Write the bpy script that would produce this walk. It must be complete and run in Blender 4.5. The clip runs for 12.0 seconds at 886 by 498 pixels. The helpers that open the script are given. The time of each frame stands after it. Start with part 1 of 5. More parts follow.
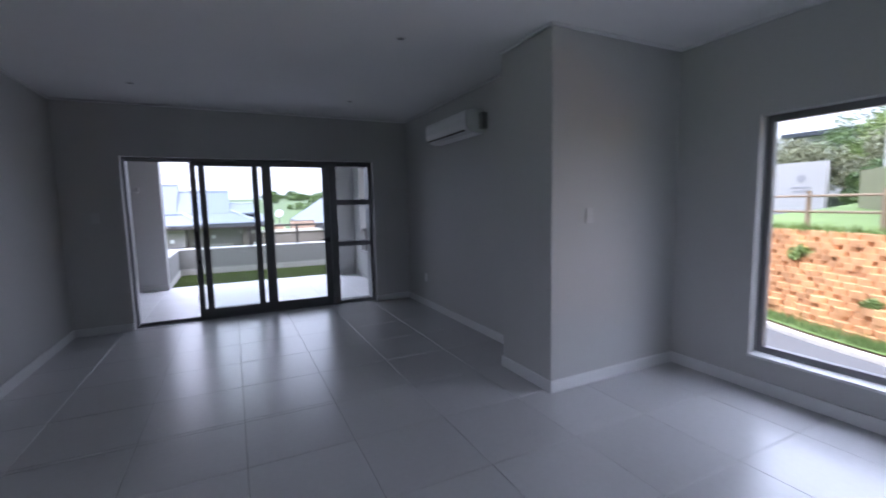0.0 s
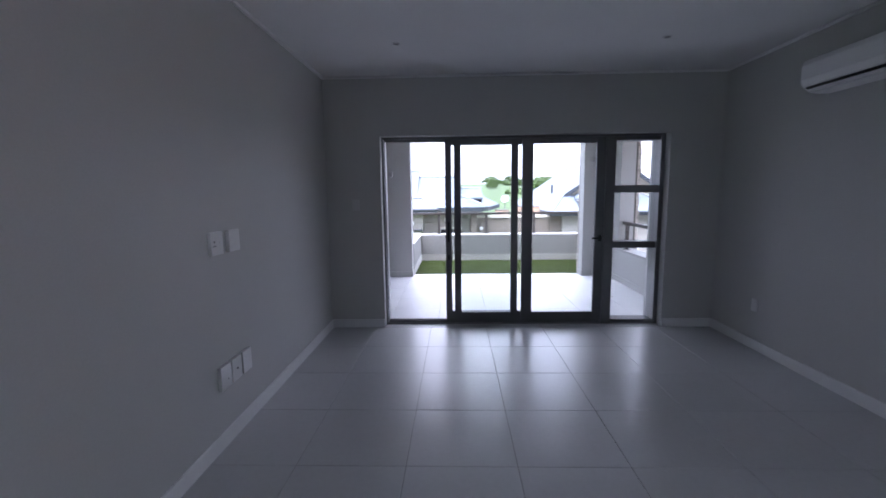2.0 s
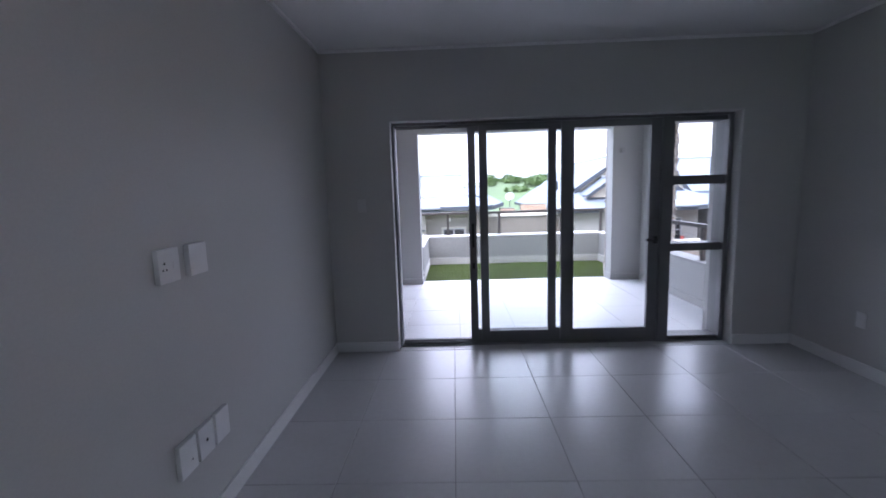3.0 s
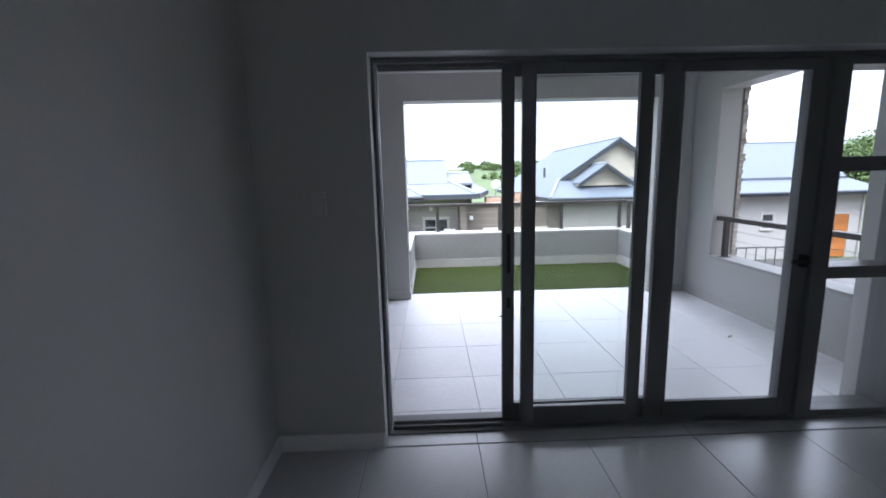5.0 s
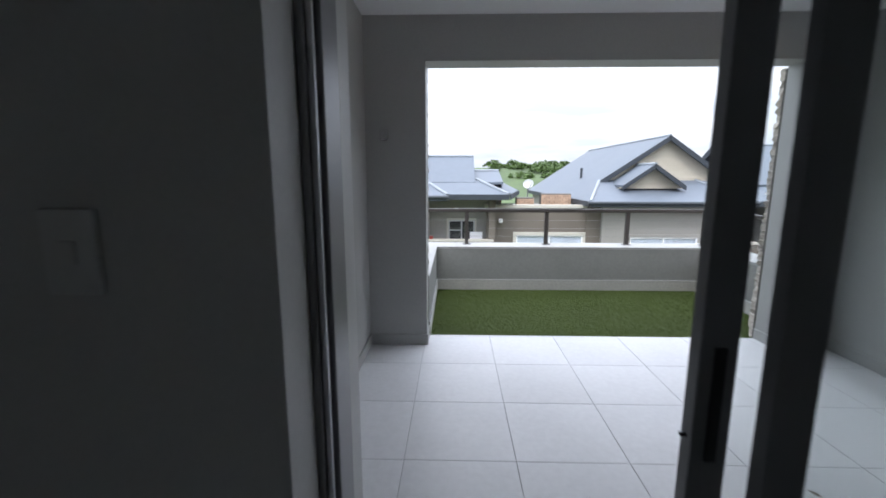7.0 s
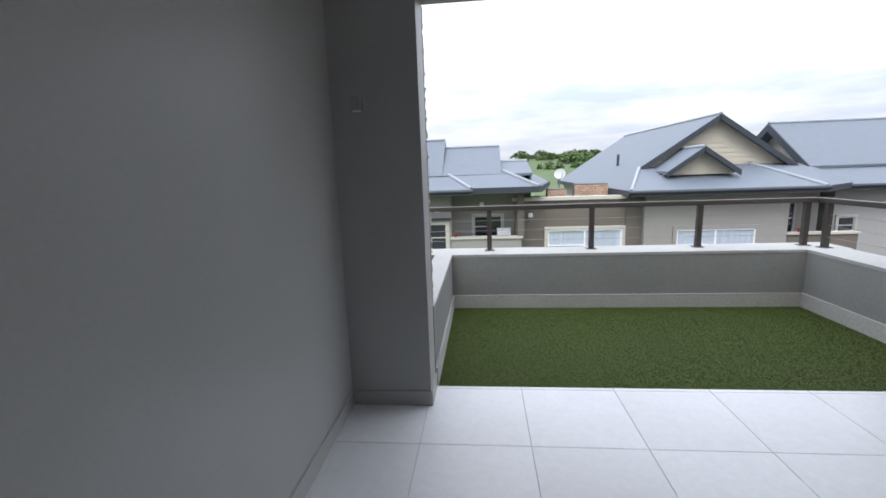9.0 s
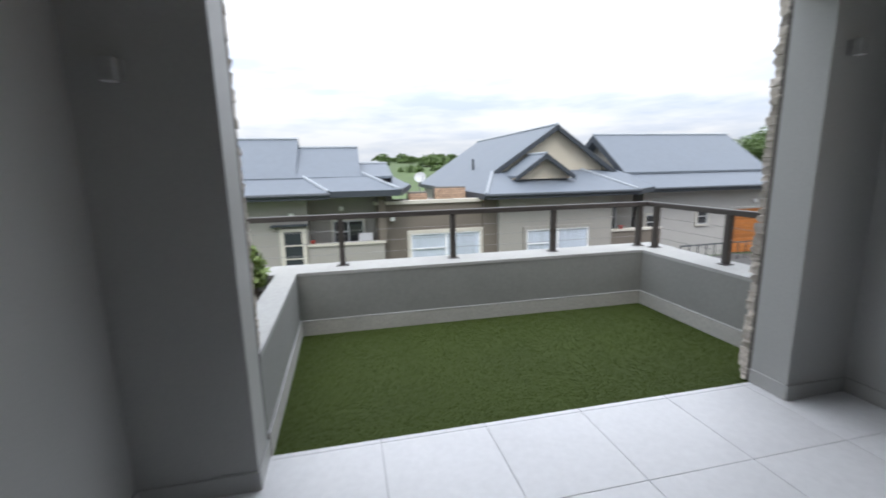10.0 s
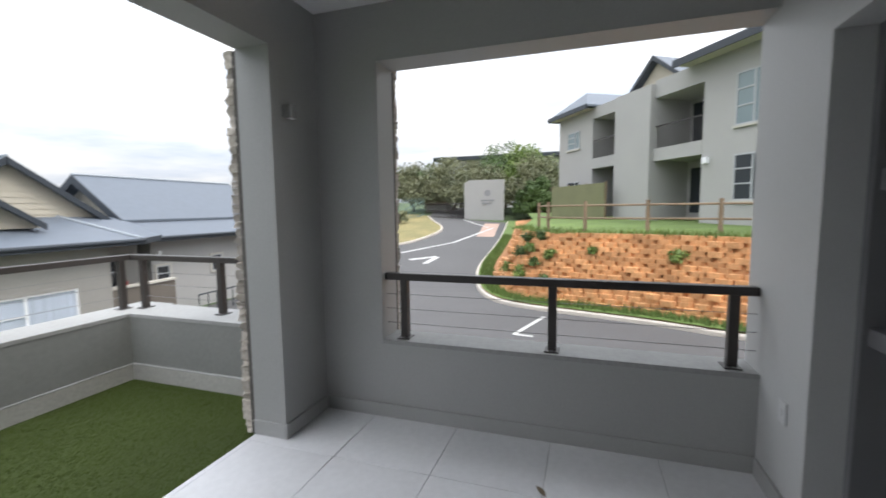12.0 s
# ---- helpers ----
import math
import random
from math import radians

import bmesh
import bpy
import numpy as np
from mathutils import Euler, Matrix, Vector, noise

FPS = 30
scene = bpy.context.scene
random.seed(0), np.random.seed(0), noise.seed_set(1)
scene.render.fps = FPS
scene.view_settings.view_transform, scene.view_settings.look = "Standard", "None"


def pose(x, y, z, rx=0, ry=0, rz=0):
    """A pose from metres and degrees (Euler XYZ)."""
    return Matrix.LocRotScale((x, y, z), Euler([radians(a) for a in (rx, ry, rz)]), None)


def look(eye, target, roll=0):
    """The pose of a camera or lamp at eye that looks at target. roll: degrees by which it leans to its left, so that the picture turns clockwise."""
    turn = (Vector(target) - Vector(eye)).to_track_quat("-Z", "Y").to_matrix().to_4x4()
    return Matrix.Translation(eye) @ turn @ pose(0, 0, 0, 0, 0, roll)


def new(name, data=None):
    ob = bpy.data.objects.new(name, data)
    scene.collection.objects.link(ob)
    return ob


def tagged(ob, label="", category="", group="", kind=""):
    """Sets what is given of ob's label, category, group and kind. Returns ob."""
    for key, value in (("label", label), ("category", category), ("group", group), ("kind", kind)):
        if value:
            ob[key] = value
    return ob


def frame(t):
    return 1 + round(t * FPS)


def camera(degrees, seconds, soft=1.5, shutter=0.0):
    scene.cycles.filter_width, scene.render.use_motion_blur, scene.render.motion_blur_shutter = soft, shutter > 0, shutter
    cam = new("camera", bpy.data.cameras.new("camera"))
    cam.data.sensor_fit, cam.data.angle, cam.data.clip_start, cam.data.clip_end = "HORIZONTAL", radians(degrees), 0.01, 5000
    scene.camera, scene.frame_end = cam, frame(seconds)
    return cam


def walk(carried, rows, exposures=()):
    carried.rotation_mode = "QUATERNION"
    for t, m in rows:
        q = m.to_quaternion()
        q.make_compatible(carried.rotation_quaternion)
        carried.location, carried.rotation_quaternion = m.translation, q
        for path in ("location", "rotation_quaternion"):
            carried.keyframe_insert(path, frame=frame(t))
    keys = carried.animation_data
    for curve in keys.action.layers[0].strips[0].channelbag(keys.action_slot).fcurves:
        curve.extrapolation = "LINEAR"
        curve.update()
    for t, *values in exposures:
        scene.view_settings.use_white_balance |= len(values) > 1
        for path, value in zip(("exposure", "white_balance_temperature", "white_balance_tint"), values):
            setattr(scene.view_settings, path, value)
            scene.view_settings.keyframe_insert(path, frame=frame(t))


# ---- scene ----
cam = camera(92.0, 12.0, soft=1.7, shutter=0.4)

PATH = [
    (0, (1.757, -6.299, 1.472), (2.631, -4.513, 1.263), -1.2),
    (0.5, (1.718, -5.935, 1.512), (2.302, -4.033, 1.309), 0.3),
    (1, (1.593, -5.513, 1.51), (1.968, -3.56, 1.293), -1.2),
    (1.5, (1.503, -5.136, 1.497), (1.609, -3.153, 1.26), -1.4),
    (2, (1.411, -4.697, 1.51), (1.35, -2.715, 1.249), -0.7),
    (2.5, (1.239, -4.323, 1.508), (1.265, -2.344, 1.223), -2.2),
    (3, (1.151, -3.903, 1.487), (1.095, -1.921, 1.223), -1.8),
    (3.5, (1.086, -3.517, 1.497), (0.951, -1.543, 1.205), -0.6),
    (5.5, (0.858, -1.771, 1.504), (0.946, 0.199, 1.166), -1.5),
    (6, (0.853, -1.328, 1.483), (0.879, 0.642, 1.133), -1.2),
    (6.5, (0.839, -0.943, 1.489), (0.812, 1.029, 1.161), -0.5),
    (8.5, (0.892, 0.408, 1.476), (0.793, 2.37, 1.1), 0.2),
    (9, (0.942, 0.654, 1.445), (0.754, 2.612, 1.085), -2.0),
    (9.5, (1.011, 0.931, 1.441), (0.996, 2.89, 1.039), -0.1),
    (10, (1.073, 1.221, 1.444), (1.504, 3.14, 1.078), -1.2),
    (10.5, (1.216, 1.369, 1.435), (2.058, 3.145, 1.065), -0.9),
    (11, (1.439, 1.381, 1.425), (2.701, 2.901, 1.111), -0.1),
    (11.5, (1.532, 1.363, 1.435), (3.242, 2.371, 1.195), 0.5),
    (12, (1.534, 1.362, 1.435), (3.422, 1.994, 1.247), -0.7),
]
EXPOSURES = [(0.0, 2.15, 5700, 22), (1.0, 2.35, 5700, 23), (2.0, 2.5, 5700, 24), (3.5, 2.55, 5700, 24), (5.5, 1.75, 6000, 14), (6.0, 1.47, 6050, 13), (6.5, 1.35, 6100, 12), (8.5, 1.05, 6200, 12), (10.5, 0.95, 6400, 10), (12.0, 1.0, 6500, 10)]
walk(cam, [(t, look(eye, target, roll)) for t, eye, target, roll in PATH], EXPOSURES)

# ---- light: an overcast sky, with a weak wide sun behind the cloud ----
SUN_EL, SUN_ROT = radians(58), radians(200)
world = bpy.data.worlds.new("overcast_sky")
scene.world = world
world.use_nodes = True
wn, wl = world.node_tree.nodes, world.node_tree.links
wn.clear()
w_out = wn.new("ShaderNodeOutputWorld")
w_bg = wn.new("ShaderNodeBackground")
w_sky = wn.new("ShaderNodeTexSky")
w_sky.sky_type = "NISHITA"
w_sky.sun_disc = False
w_sky.sun_elevation, w_sky.sun_rotation = SUN_EL, SUN_ROT
w_sky.dust_density = 2.0
w_co = wn.new("ShaderNodeTexCoord")
w_map = wn.new("ShaderNodeMapping")
w_map.inputs["Scale"].default_value = (1.6, 1.6, 9.0)
w_noise = wn.new("ShaderNodeTexNoise")
w_noise.inputs["Scale"].default_value = 2.2
w_noise.inputs["Detail"].default_value = 7
w_noise.inputs["Roughness"].default_value = 0.55
w_ramp = wn.new("ShaderNodeValToRGB")
w_ramp.color_ramp.elements[0].position = 0.36
w_ramp.color_ramp.elements[0].color = (7.8, 8.7, 10.4, 1)
w_ramp.color_ramp.elements[1].position = 0.58
w_ramp.color_ramp.elements[1].color = (11.6, 11.7, 11.9, 1)
w_mix = wn.new("ShaderNodeMix")
w_mix.data_type = "RGBA"
w_mix.inputs["Factor"].default_value = 0.9
wl.new(w_co.outputs["Generated"], w_map.inputs["Vector"])
wl.new(w_map.outputs["Vector"], w_noise.inputs["Vector"])
wl.new(w_noise.outputs["Fac"], w_ramp.inputs["Fac"])
wl.new(w_sky.outputs["Color"], w_mix.inputs["A"])
wl.new(w_ramp.outputs["Color"], w_mix.inputs["B"])
w_sep = wn.new("ShaderNodeSeparateXYZ")
w_grad = wn.new("ShaderNodeMapRange")
w_grad.inputs["From Min"].default_value, w_grad.inputs["From Max"].default_value = 0.05, 0.9
w_grad.inputs["To Min"].default_value, w_grad.inputs["To Max"].default_value = 0.43, 1.65
w_mul = wn.new("ShaderNodeVectorMath")
w_mul.operation = "SCALE"
wl.new(w_co.outputs["Generated"], w_sep.inputs["Vector"])
wl.new(w_sep.outputs["Z"], w_grad.inputs["Value"])
wl.new(w_mix.outputs["Result"], w_mul.inputs[0])
wl.new(w_grad.outputs["Result"], w_mul.inputs["Scale"])
wl.new(w_mul.outputs["Vector"], w_bg.inputs["Color"])
w_bg.inputs["Strength"].default_value = 0.1
wl.new(w_bg.outputs["Background"], w_out.inputs["Surface"])

sun_data = bpy.data.lights.new("sun", "SUN")
sun_data.energy, sun_data.angle, sun_data.color = 1.0, radians(25), (1.0, 0.96, 0.9)
sun = new("sun", sun_data)
sun.matrix_world = look((0, 0, 30), (0.33 * 30 * 0.53, 0.94 * 30 * 0.53, 5))
# sky light entering by the room's window
win_light = bpy.data.lights.new("window_daylight", "AREA")
win_light.shape, win_light.size, win_light.size_y = "RECTANGLE", 1.6, 1.65
win_light.spread = radians(118)
win_light.energy, win_light.color = 0.7, (0.86, 0.92, 1.0)
lamp_ob = new("window_daylight", win_light)
lamp_ob.matrix_world = look((5.30, -5.33, 1.15), (0, -5.33, 1.05))


# ---- materials ----
def mat(name, base, rough=0.6, metal=0.0, vary=0.12, grain=60.0, blotch=1.3, bump=0.08, bump_scale=None,
        rand=0.0, spec=0.5, tint=None, stretch=(1, 1, 1), coat=0.0, rvar=0.06):
    """A surface with fine grain, larger stains and relief; rand: how far piece differs from piece."""
    m = bpy.data.materials.new(name)
    m.use_nodes = True
    n, l = m.node_tree.nodes, m.node_tree.links
    bsdf = n["Principled BSDF"]
    geo = n.new("ShaderNodeNewGeometry")
    mp = n.new("ShaderNodeMapping")
    mp.inputs["Scale"].default_value = stretch
    l.new(geo.outputs["Position"], mp.inputs["Vector"])
    fine, wide = n.new("ShaderNodeTexNoise"), n.new("ShaderNodeTexNoise")
    fine.inputs["Scale"].default_value, fine.inputs["Detail"].default_value = grain, 5
    wide.inputs["Scale"].default_value, wide.inputs["Detail"].default_value = blotch, 4
    l.new(mp.outputs["Vector"], fine.inputs["Vector"])
    l.new(mp.outputs["Vector"], wide.inputs["Vector"])
    mix = n.new("ShaderNodeMath")
    mix.operation = "ADD"
    l.new(fine.outputs["Fac"], mix.inputs[0])
    l.new(wide.outputs["Fac"], mix.inputs[1])
    rng = n.new("ShaderNodeMapRange")
    rng.inputs["From Min"].default_value, rng.inputs["From Max"].default_value = 0.6, 1.4
    l.new(mix.outputs[0], rng.inputs["Value"])
    col = n.new("ShaderNodeMix")
    col.data_type = "RGBA"
    b2 = tint or base
    col.inputs["A"].default_value = (*[c * (1 - vary) for c in base], 1)
    col.inputs["B"].default_value = (*[min(1, c * (1 + vary)) for c in b2], 1)
    l.new(rng.outputs["Result"], col.inputs["Factor"])
    last = col.outputs["Result"]
    if rand:
        info = n.new("ShaderNodeObjectInfo")
        val = n.new("ShaderNodeMapRange")
        val.inputs["To Min"].default_value, val.inputs["To Max"].default_value = 1 - rand, 1 + rand
        hsv = n.new("ShaderNodeHueSaturation")
        l.new(info.outputs["Random"], val.inputs["Value"])
        l.new(val.outputs["Result"], hsv.inputs["Value"])
        l.new(last, hsv.inputs["Color"])
        last = hsv.outputs["Color"]
    l.new(last, bsdf.inputs["Base Color"])
    rr = n.new("ShaderNodeMapRange")
    rr.inputs["To Min"].default_value, rr.inputs["To Max"].default_value = max(0, rough - rvar), min(1, rough + rvar)
    l.new(wide.outputs["Fac"], rr.inputs["Value"])
    l.new(rr.outputs["Result"], bsdf.inputs["Roughness"])
    bsdf.inputs["Metallic"].default_value = metal
    bsdf.inputs["Specular IOR Level"].default_value = spec
    bsdf.inputs["Coat Weight"].default_value = coat
    if bump:
        bp = n.new("ShaderNodeBump")
        bp.inputs["Strength"].default_value, bp.inputs["Distance"].default_value = bump, 0.01
        src = fine
        if bump_scale:
            src = n.new("ShaderNodeTexNoise")
            src.inputs["Scale"].default_value, src.inputs["Detail"].default_value = bump_scale, 3
            l.new(mp.outputs["Vector"], src.inputs["Vector"])
        l.new(src.outputs["Fac"], bp.inputs["Height"])
        l.new(bp.outputs["Normal"], bsdf.inputs["Normal"])
    return m


def glass_mat(name, color=(0.965, 0.98, 0.975), rough=0.0):
    """Clear thin glazing: lets light straight through, mirrors a little more at a glancing angle."""
    m = bpy.data.materials.new(name)
    m.use_nodes = True
    n, l = m.node_tree.nodes, m.node_tree.links
    out = n["Material Output"]
    n.remove(n["Principled BSDF"])
    tr, gl, lw, pw, mx = (n.new("ShaderNodeBsdfTransparent"), n.new("ShaderNodeBsdfGlossy"), n.new("ShaderNodeLayerWeight"),
                          n.new("ShaderNodeMath"), n.new("ShaderNodeMixShader"))
    tr.inputs["Color"].default_value = (*color, 1)
    gl.inputs["Roughness"].default_value = rough
    add = n.new("ShaderNodeMath")
    pw.operation, add.operation = "POWER", "MULTIPLY_ADD"
    pw.inputs[1].default_value = 5.0
    add.inputs[1].default_value, add.inputs[2].default_value = 0.9, 0.035
    l.new(lw.outputs["Facing"], pw.inputs[0])
    l.new(pw.outputs[0], add.inputs[0])
    l.new(add.outputs[0], mx.inputs["Fac"])
    l.new(tr.outputs[0], mx.inputs[1])
    l.new(gl.outputs[0], mx.inputs[2])
    l.new(mx.outputs[0], out.inputs["Surface"])
    return m


M_WALL = mat("grey_wall_paint", (0.50, 0.50, 0.49), 0.5, vary=0.05, grain=90, blotch=0.9, bump=0.05)
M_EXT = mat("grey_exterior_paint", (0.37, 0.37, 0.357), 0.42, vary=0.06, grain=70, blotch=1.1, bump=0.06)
# wall paint for the parapets, with shade mixed into its colour, plus stain noise
M_PARAPET = mat("shaded_parapet_paint", (0.215, 0.215, 0.205), 0.8, vary=0.10, grain=30, blotch=1.6, bump=0.015)
M_CEIL = mat("white_ceiling_paint", (0.78, 0.78, 0.78), 0.85, vary=0.03, grain=80, bump=0.06)
M_TRIM = mat("white_gloss_trim", (0.72, 0.72, 0.72), 0.4, vary=0.04, bump=0.03)
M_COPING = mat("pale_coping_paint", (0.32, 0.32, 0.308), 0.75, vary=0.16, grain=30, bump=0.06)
M_TILE_IN = mat("grey_porcelain_tile", (0.50, 0.50, 0.51), 0.28, vary=0.05, grain=30, blotch=2.2, bump=0.02, rand=0.04, rvar=0.012, spec=1.0)
M_TILE_OUT = mat("pale_porcelain_tile", (0.68, 0.68, 0.69), 0.38, vary=0.07, grain=26, blotch=1.7, bump=0.03, rand=0.04, rvar=0.02)
M_GROUT = mat("dark_grout", (0.13, 0.13, 0.13), 0.9, vary=0.2, bump=0.2)
M_GROUT_OUT = mat("grey_grout", (0.30, 0.30, 0.30), 0.9, vary=0.2, bump=0.2)
M_ALU = mat("charcoal_aluminium", (0.165, 0.164, 0.17), 0.38, metal=0.0, vary=0.08, grain=200, bump=0.02, spec=0.6)
M_RAIL = mat("dark_bronze_steel", (0.040, 0.034, 0.031), 0.42, vary=0.15, grain=120, bump=0.05)
M_CABLE = mat("steel_cable", (0.20, 0.20, 0.20), 0.5, metal=0.3, bump=0)
M_STEEL = mat("bright_aluminium", (0.5, 0.5, 0.52), 0.35, metal=0.9, bump=0)
M_WHITE = mat("white_plastic", (0.78, 0.78, 0.79), 0.35, vary=0.02, bump=0)
M_PLATE = mat("off_white_plate", (0.74, 0.74, 0.74), 0.4, vary=0.03, bump=0)
M_SWITCH = mat("grey_switch_plate", (0.56, 0.56, 0.555), 0.4, vary=0.03, bump=0)
M_BLACK = mat("black_plastic", (0.02, 0.02, 0.02), 0.5, bump=0)
M_GLASS = glass_mat("clear_glass")
M_SUBSTRATE = mat("grass_mat_backing", (0.047, 0.068, 0.010), 0.95, vary=0.12, grain=160, bump=0)


# ---- building blocks ----
def box(bm, x0, x1, y0, y1, z0, z1):
    v = [bm.verts.new(p) for p in ((x0, y0, z0), (x1, y0, z0), (x1, y1, z0), (x0, y1, z0),
                                   (x0, y0, z1), (x1, y0, z1), (x1, y1, z1), (x0, y1, z1))]
    for f in ((3, 2, 1, 0), (4, 5, 6, 7), (0, 1, 5, 4), (1, 2, 6, 5), (2, 3, 7, 6), (3, 0, 4, 7)):
        bm.faces.new([v[i] for i in f])
    return v


def boxes(*list_of):
    bm = bmesh.new()
    for b in list_of:
        box(bm, *b)
    return bm


def rounded(bm, width=0.004, segments=2):
    bmesh.ops.bevel(bm, geom=bm.edges[:], offset=width, segments=segments, affect="EDGES", profile=0.6)
    return bm


def tube(bm, a, b, r0, r1=None, n=10, caps=True):
    """A round bar from a to b, tapering from r0 to r1."""
    a, b = Vector(a), Vector(b)
    q = (b - a).to_track_quat("Z", "Y")
    r1 = r0 if r1 is None else r1
    rings = [[bm.verts.new(p + q @ Vector((r * math.cos(2 * math.pi * i / n), r * math.sin(2 * math.pi * i / n), 0)))
              for i in range(n)] for p, r in ((a, r0), (b, r1))]
    for i in range(n):
        bm.faces.new((rings[0][i], rings[0][(i + 1) % n], rings[1][(i + 1) % n], rings[1][i]))
    if caps:
        bm.faces.new(rings[0][::-1])
        bm.faces.new(rings[1])
    return bm


def poly(bm, pts):
    return bm.faces.new([bm.verts.new(p) for p in pts])


def slab(bm, pts, d):
    """A flat plate: the outline pts, thickened by the vector d."""
    d = Vector(d)
    a = [bm.verts.new(p) for p in pts]
    b = [bm.verts.new(Vector(p) + d) for p in pts]
    bm.faces.new(a)
    bm.faces.new(b[::-1])
    for i in range(len(a)):
        j = (i + 1) % len(a)
        bm.faces.new((a[j], a[i], b[i], b[j]))
    return bm


def mesh_of(name, bm, material, smooth=False):
    bmesh.ops.recalc_face_normals(bm, faces=bm.faces[:])
    me = bpy.data.meshes.new(name)
    bm.to_mesh(me)
    bm.free()
    me.materials.append(material)
    if smooth:
        me.polygons.foreach_set("use_smooth", [True] * len(me.polygons))
    return me


def part(name, bm, material, parent, label="", smooth=False):
    ob = new(name, mesh_of(name, bm, material, smooth))
    if parent is not None:
        ob.parent = parent
        ob.matrix_parent_inverse = parent.matrix_world.inverted()
    if label:
        ob["label"] = label
    return ob


def structure(name, bm, material, label, category="wall", smooth=False):
    return tagged(part(name, bm, material, None, label, smooth), category=category, kind="structure")


def thing(name, at, label, category, group=""):
    """An empty at the base of a thing, to hold its parts."""
    ob = new(name)
    ob.location = at
    ob.empty_display_size = 0.1
    bpy.context.view_layer.update()
    return tagged(ob, label, category, group)


# ---- the room and the balcony: plan ----
ROOM_R, ROOM_H, ROOM_BACK, ALCOVE_X = 4.235, 2.735, -9.2, 5.275
DOOR_L, DOOR_R, DOOR_H, WALL_O = 0.597, 3.69, 2.12, 0.45
BAL_L, BAL_R, BAL_Y, PIL_O, BAL_H, HEAD = 0.07, 4.21, 3.19, 3.44, 2.79, 2.432
PIL_L, PIL_R, BAL_Z = 0.59, 3.735, -0.05
PAR_L, PAR_R, PAR_Y, PAR_H = 0.595, 4.205, 5.22, 0.537
SIDE_Y0, SIDE_Y1, SILL = 0.45, 2.715, 0.517
WIN_Y0, WIN_Y1, WIN_Z0, WIN_Z1 = -6.2, -4.45, 0.26, 2.07

# LW: opening cut for the unseen window added to the long wall
LW0, LW1, LWZ0, LWZ1 = -7.3, -5.2, 0.9, 2.12
structure("wall_left", boxes((-0.22, 0, LW1, 0, -0.2, ROOM_H + 0.06), (-0.22, 0, ROOM_BACK, LW0, -0.2, ROOM_H + 0.06),
          (-0.22, 0, LW0, LW1, -0.2, LWZ0), (-0.22, 0, LW0, LW1, LWZ1, ROOM_H + 0.06)), M_WALL, "plain grey painted plaster wall of the living room")
structure("wall_door", boxes((-0.22, DOOR_L, 0, WALL_O, -0.2, 3.0), (DOOR_R, BAL_R + 0.24, 0, WALL_O, -0.2, 3.0),
          (DOOR_L, DOOR_R, 0, WALL_O, DOOR_H, 3.0)), M_WALL, "grey painted wall around the sliding door opening")
structure("wall_right", boxes((ROOM_R, 4.45, -3.16, 0, -0.2, ROOM_H + 0.06)), M_WALL, "grey painted wall that carries the air conditioner")
structure("wall_pier", boxes((3.885, ALCOVE_X + 0.2, -3.80, -3.16, -0.2, ROOM_H + 0.06)), M_WALL, "grey painted plaster pier jutting into the room")
structure("wall_window", boxes((ALCOVE_X, ALCOVE_X + 0.2, WIN_Y1, -3.80, -0.2, ROOM_H + 0.06),
          (ALCOVE_X, ALCOVE_X + 0.2, ROOM_BACK, WIN_Y0, -0.2, ROOM_H + 0.06),
          (ALCOVE_X, ALCOVE_X + 0.2, WIN_Y0, WIN_Y1, -0.2, WIN_Z0),
          (ALCOVE_X, ALCOVE_X + 0.2, WIN_Y0, WIN_Y1, WIN_Z1, ROOM_H + 0.06)), M_WALL, "grey painted wall with a large window opening")
structure("wall_back", boxes((-0.22, ALCOVE_X + 0.2, ROOM_BACK - 0.2, ROOM_BACK, -0.2, ROOM_H + 0.06)), M_WALL, "plain grey painted back wall of the room")
structure("ceiling", boxes((-0.2, ALCOVE_X + 0.2, ROOM_BACK - 0.2, 0.0, ROOM_H, ROOM_H + 0.2)), M_CEIL, "white painted smooth plaster ceiling", "ceiling")
floor_in = structure("floor", boxes((0, ALCOVE_X, ROOM_BACK, 0.11, -0.2, -0.004)), M_GROUT, "grey porcelain tiled floor with dark joints", "floor")

# balcony shell
structure("wall_balcony_left", boxes((-0.22, BAL_L, WALL_O, PIL_O, -0.4, 3.0)), M_EXT, "smooth grey painted side wall of the balcony")
structure("pillar_left", boxes((BAL_L, PIL_L, BAL_Y, PIL_O, -0.4, 3.0)), M_EXT, "grey painted pillar beside the grass strip", "pillar")
structure("pillar_right", boxes((PIL_R, BAL_R + 0.24, BAL_Y, PIL_O, -0.4, 3.0), (BAL_R, BAL_R + 0.24, SIDE_Y1, BAL_Y, -0.4, 3.0)),
          M_EXT, "grey painted corner pillar of the balcony", "pillar")
structure("beam_front", boxes((PIL_L, PIL_R, BAL_Y, PIL_O, HEAD, 3.0)), M_EXT, "grey painted beam over the front opening", "beam")
structure("beam_side", boxes((BAL_R, BAL_R + 0.24, SIDE_Y0, SIDE_Y1, HEAD - 0.01, 3.0)), M_EXT, "grey painted beam over the side opening", "beam")
structure("wall_side_sill", boxes((BAL_R, BAL_R + 0.24, SIDE_Y0, SIDE_Y1, -0.4, SILL - 0.03)), M_EXT, "low grey painted wall under the side railing")
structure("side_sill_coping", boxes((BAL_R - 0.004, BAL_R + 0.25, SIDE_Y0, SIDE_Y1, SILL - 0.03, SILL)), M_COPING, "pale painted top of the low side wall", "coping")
structure("ceiling_balcony", boxes((BAL_L, BAL_R, WALL_O, BAL_Y, BAL_H, BAL_H + 0.2)), M_CEIL, "white painted balcony ceiling", "ceiling")
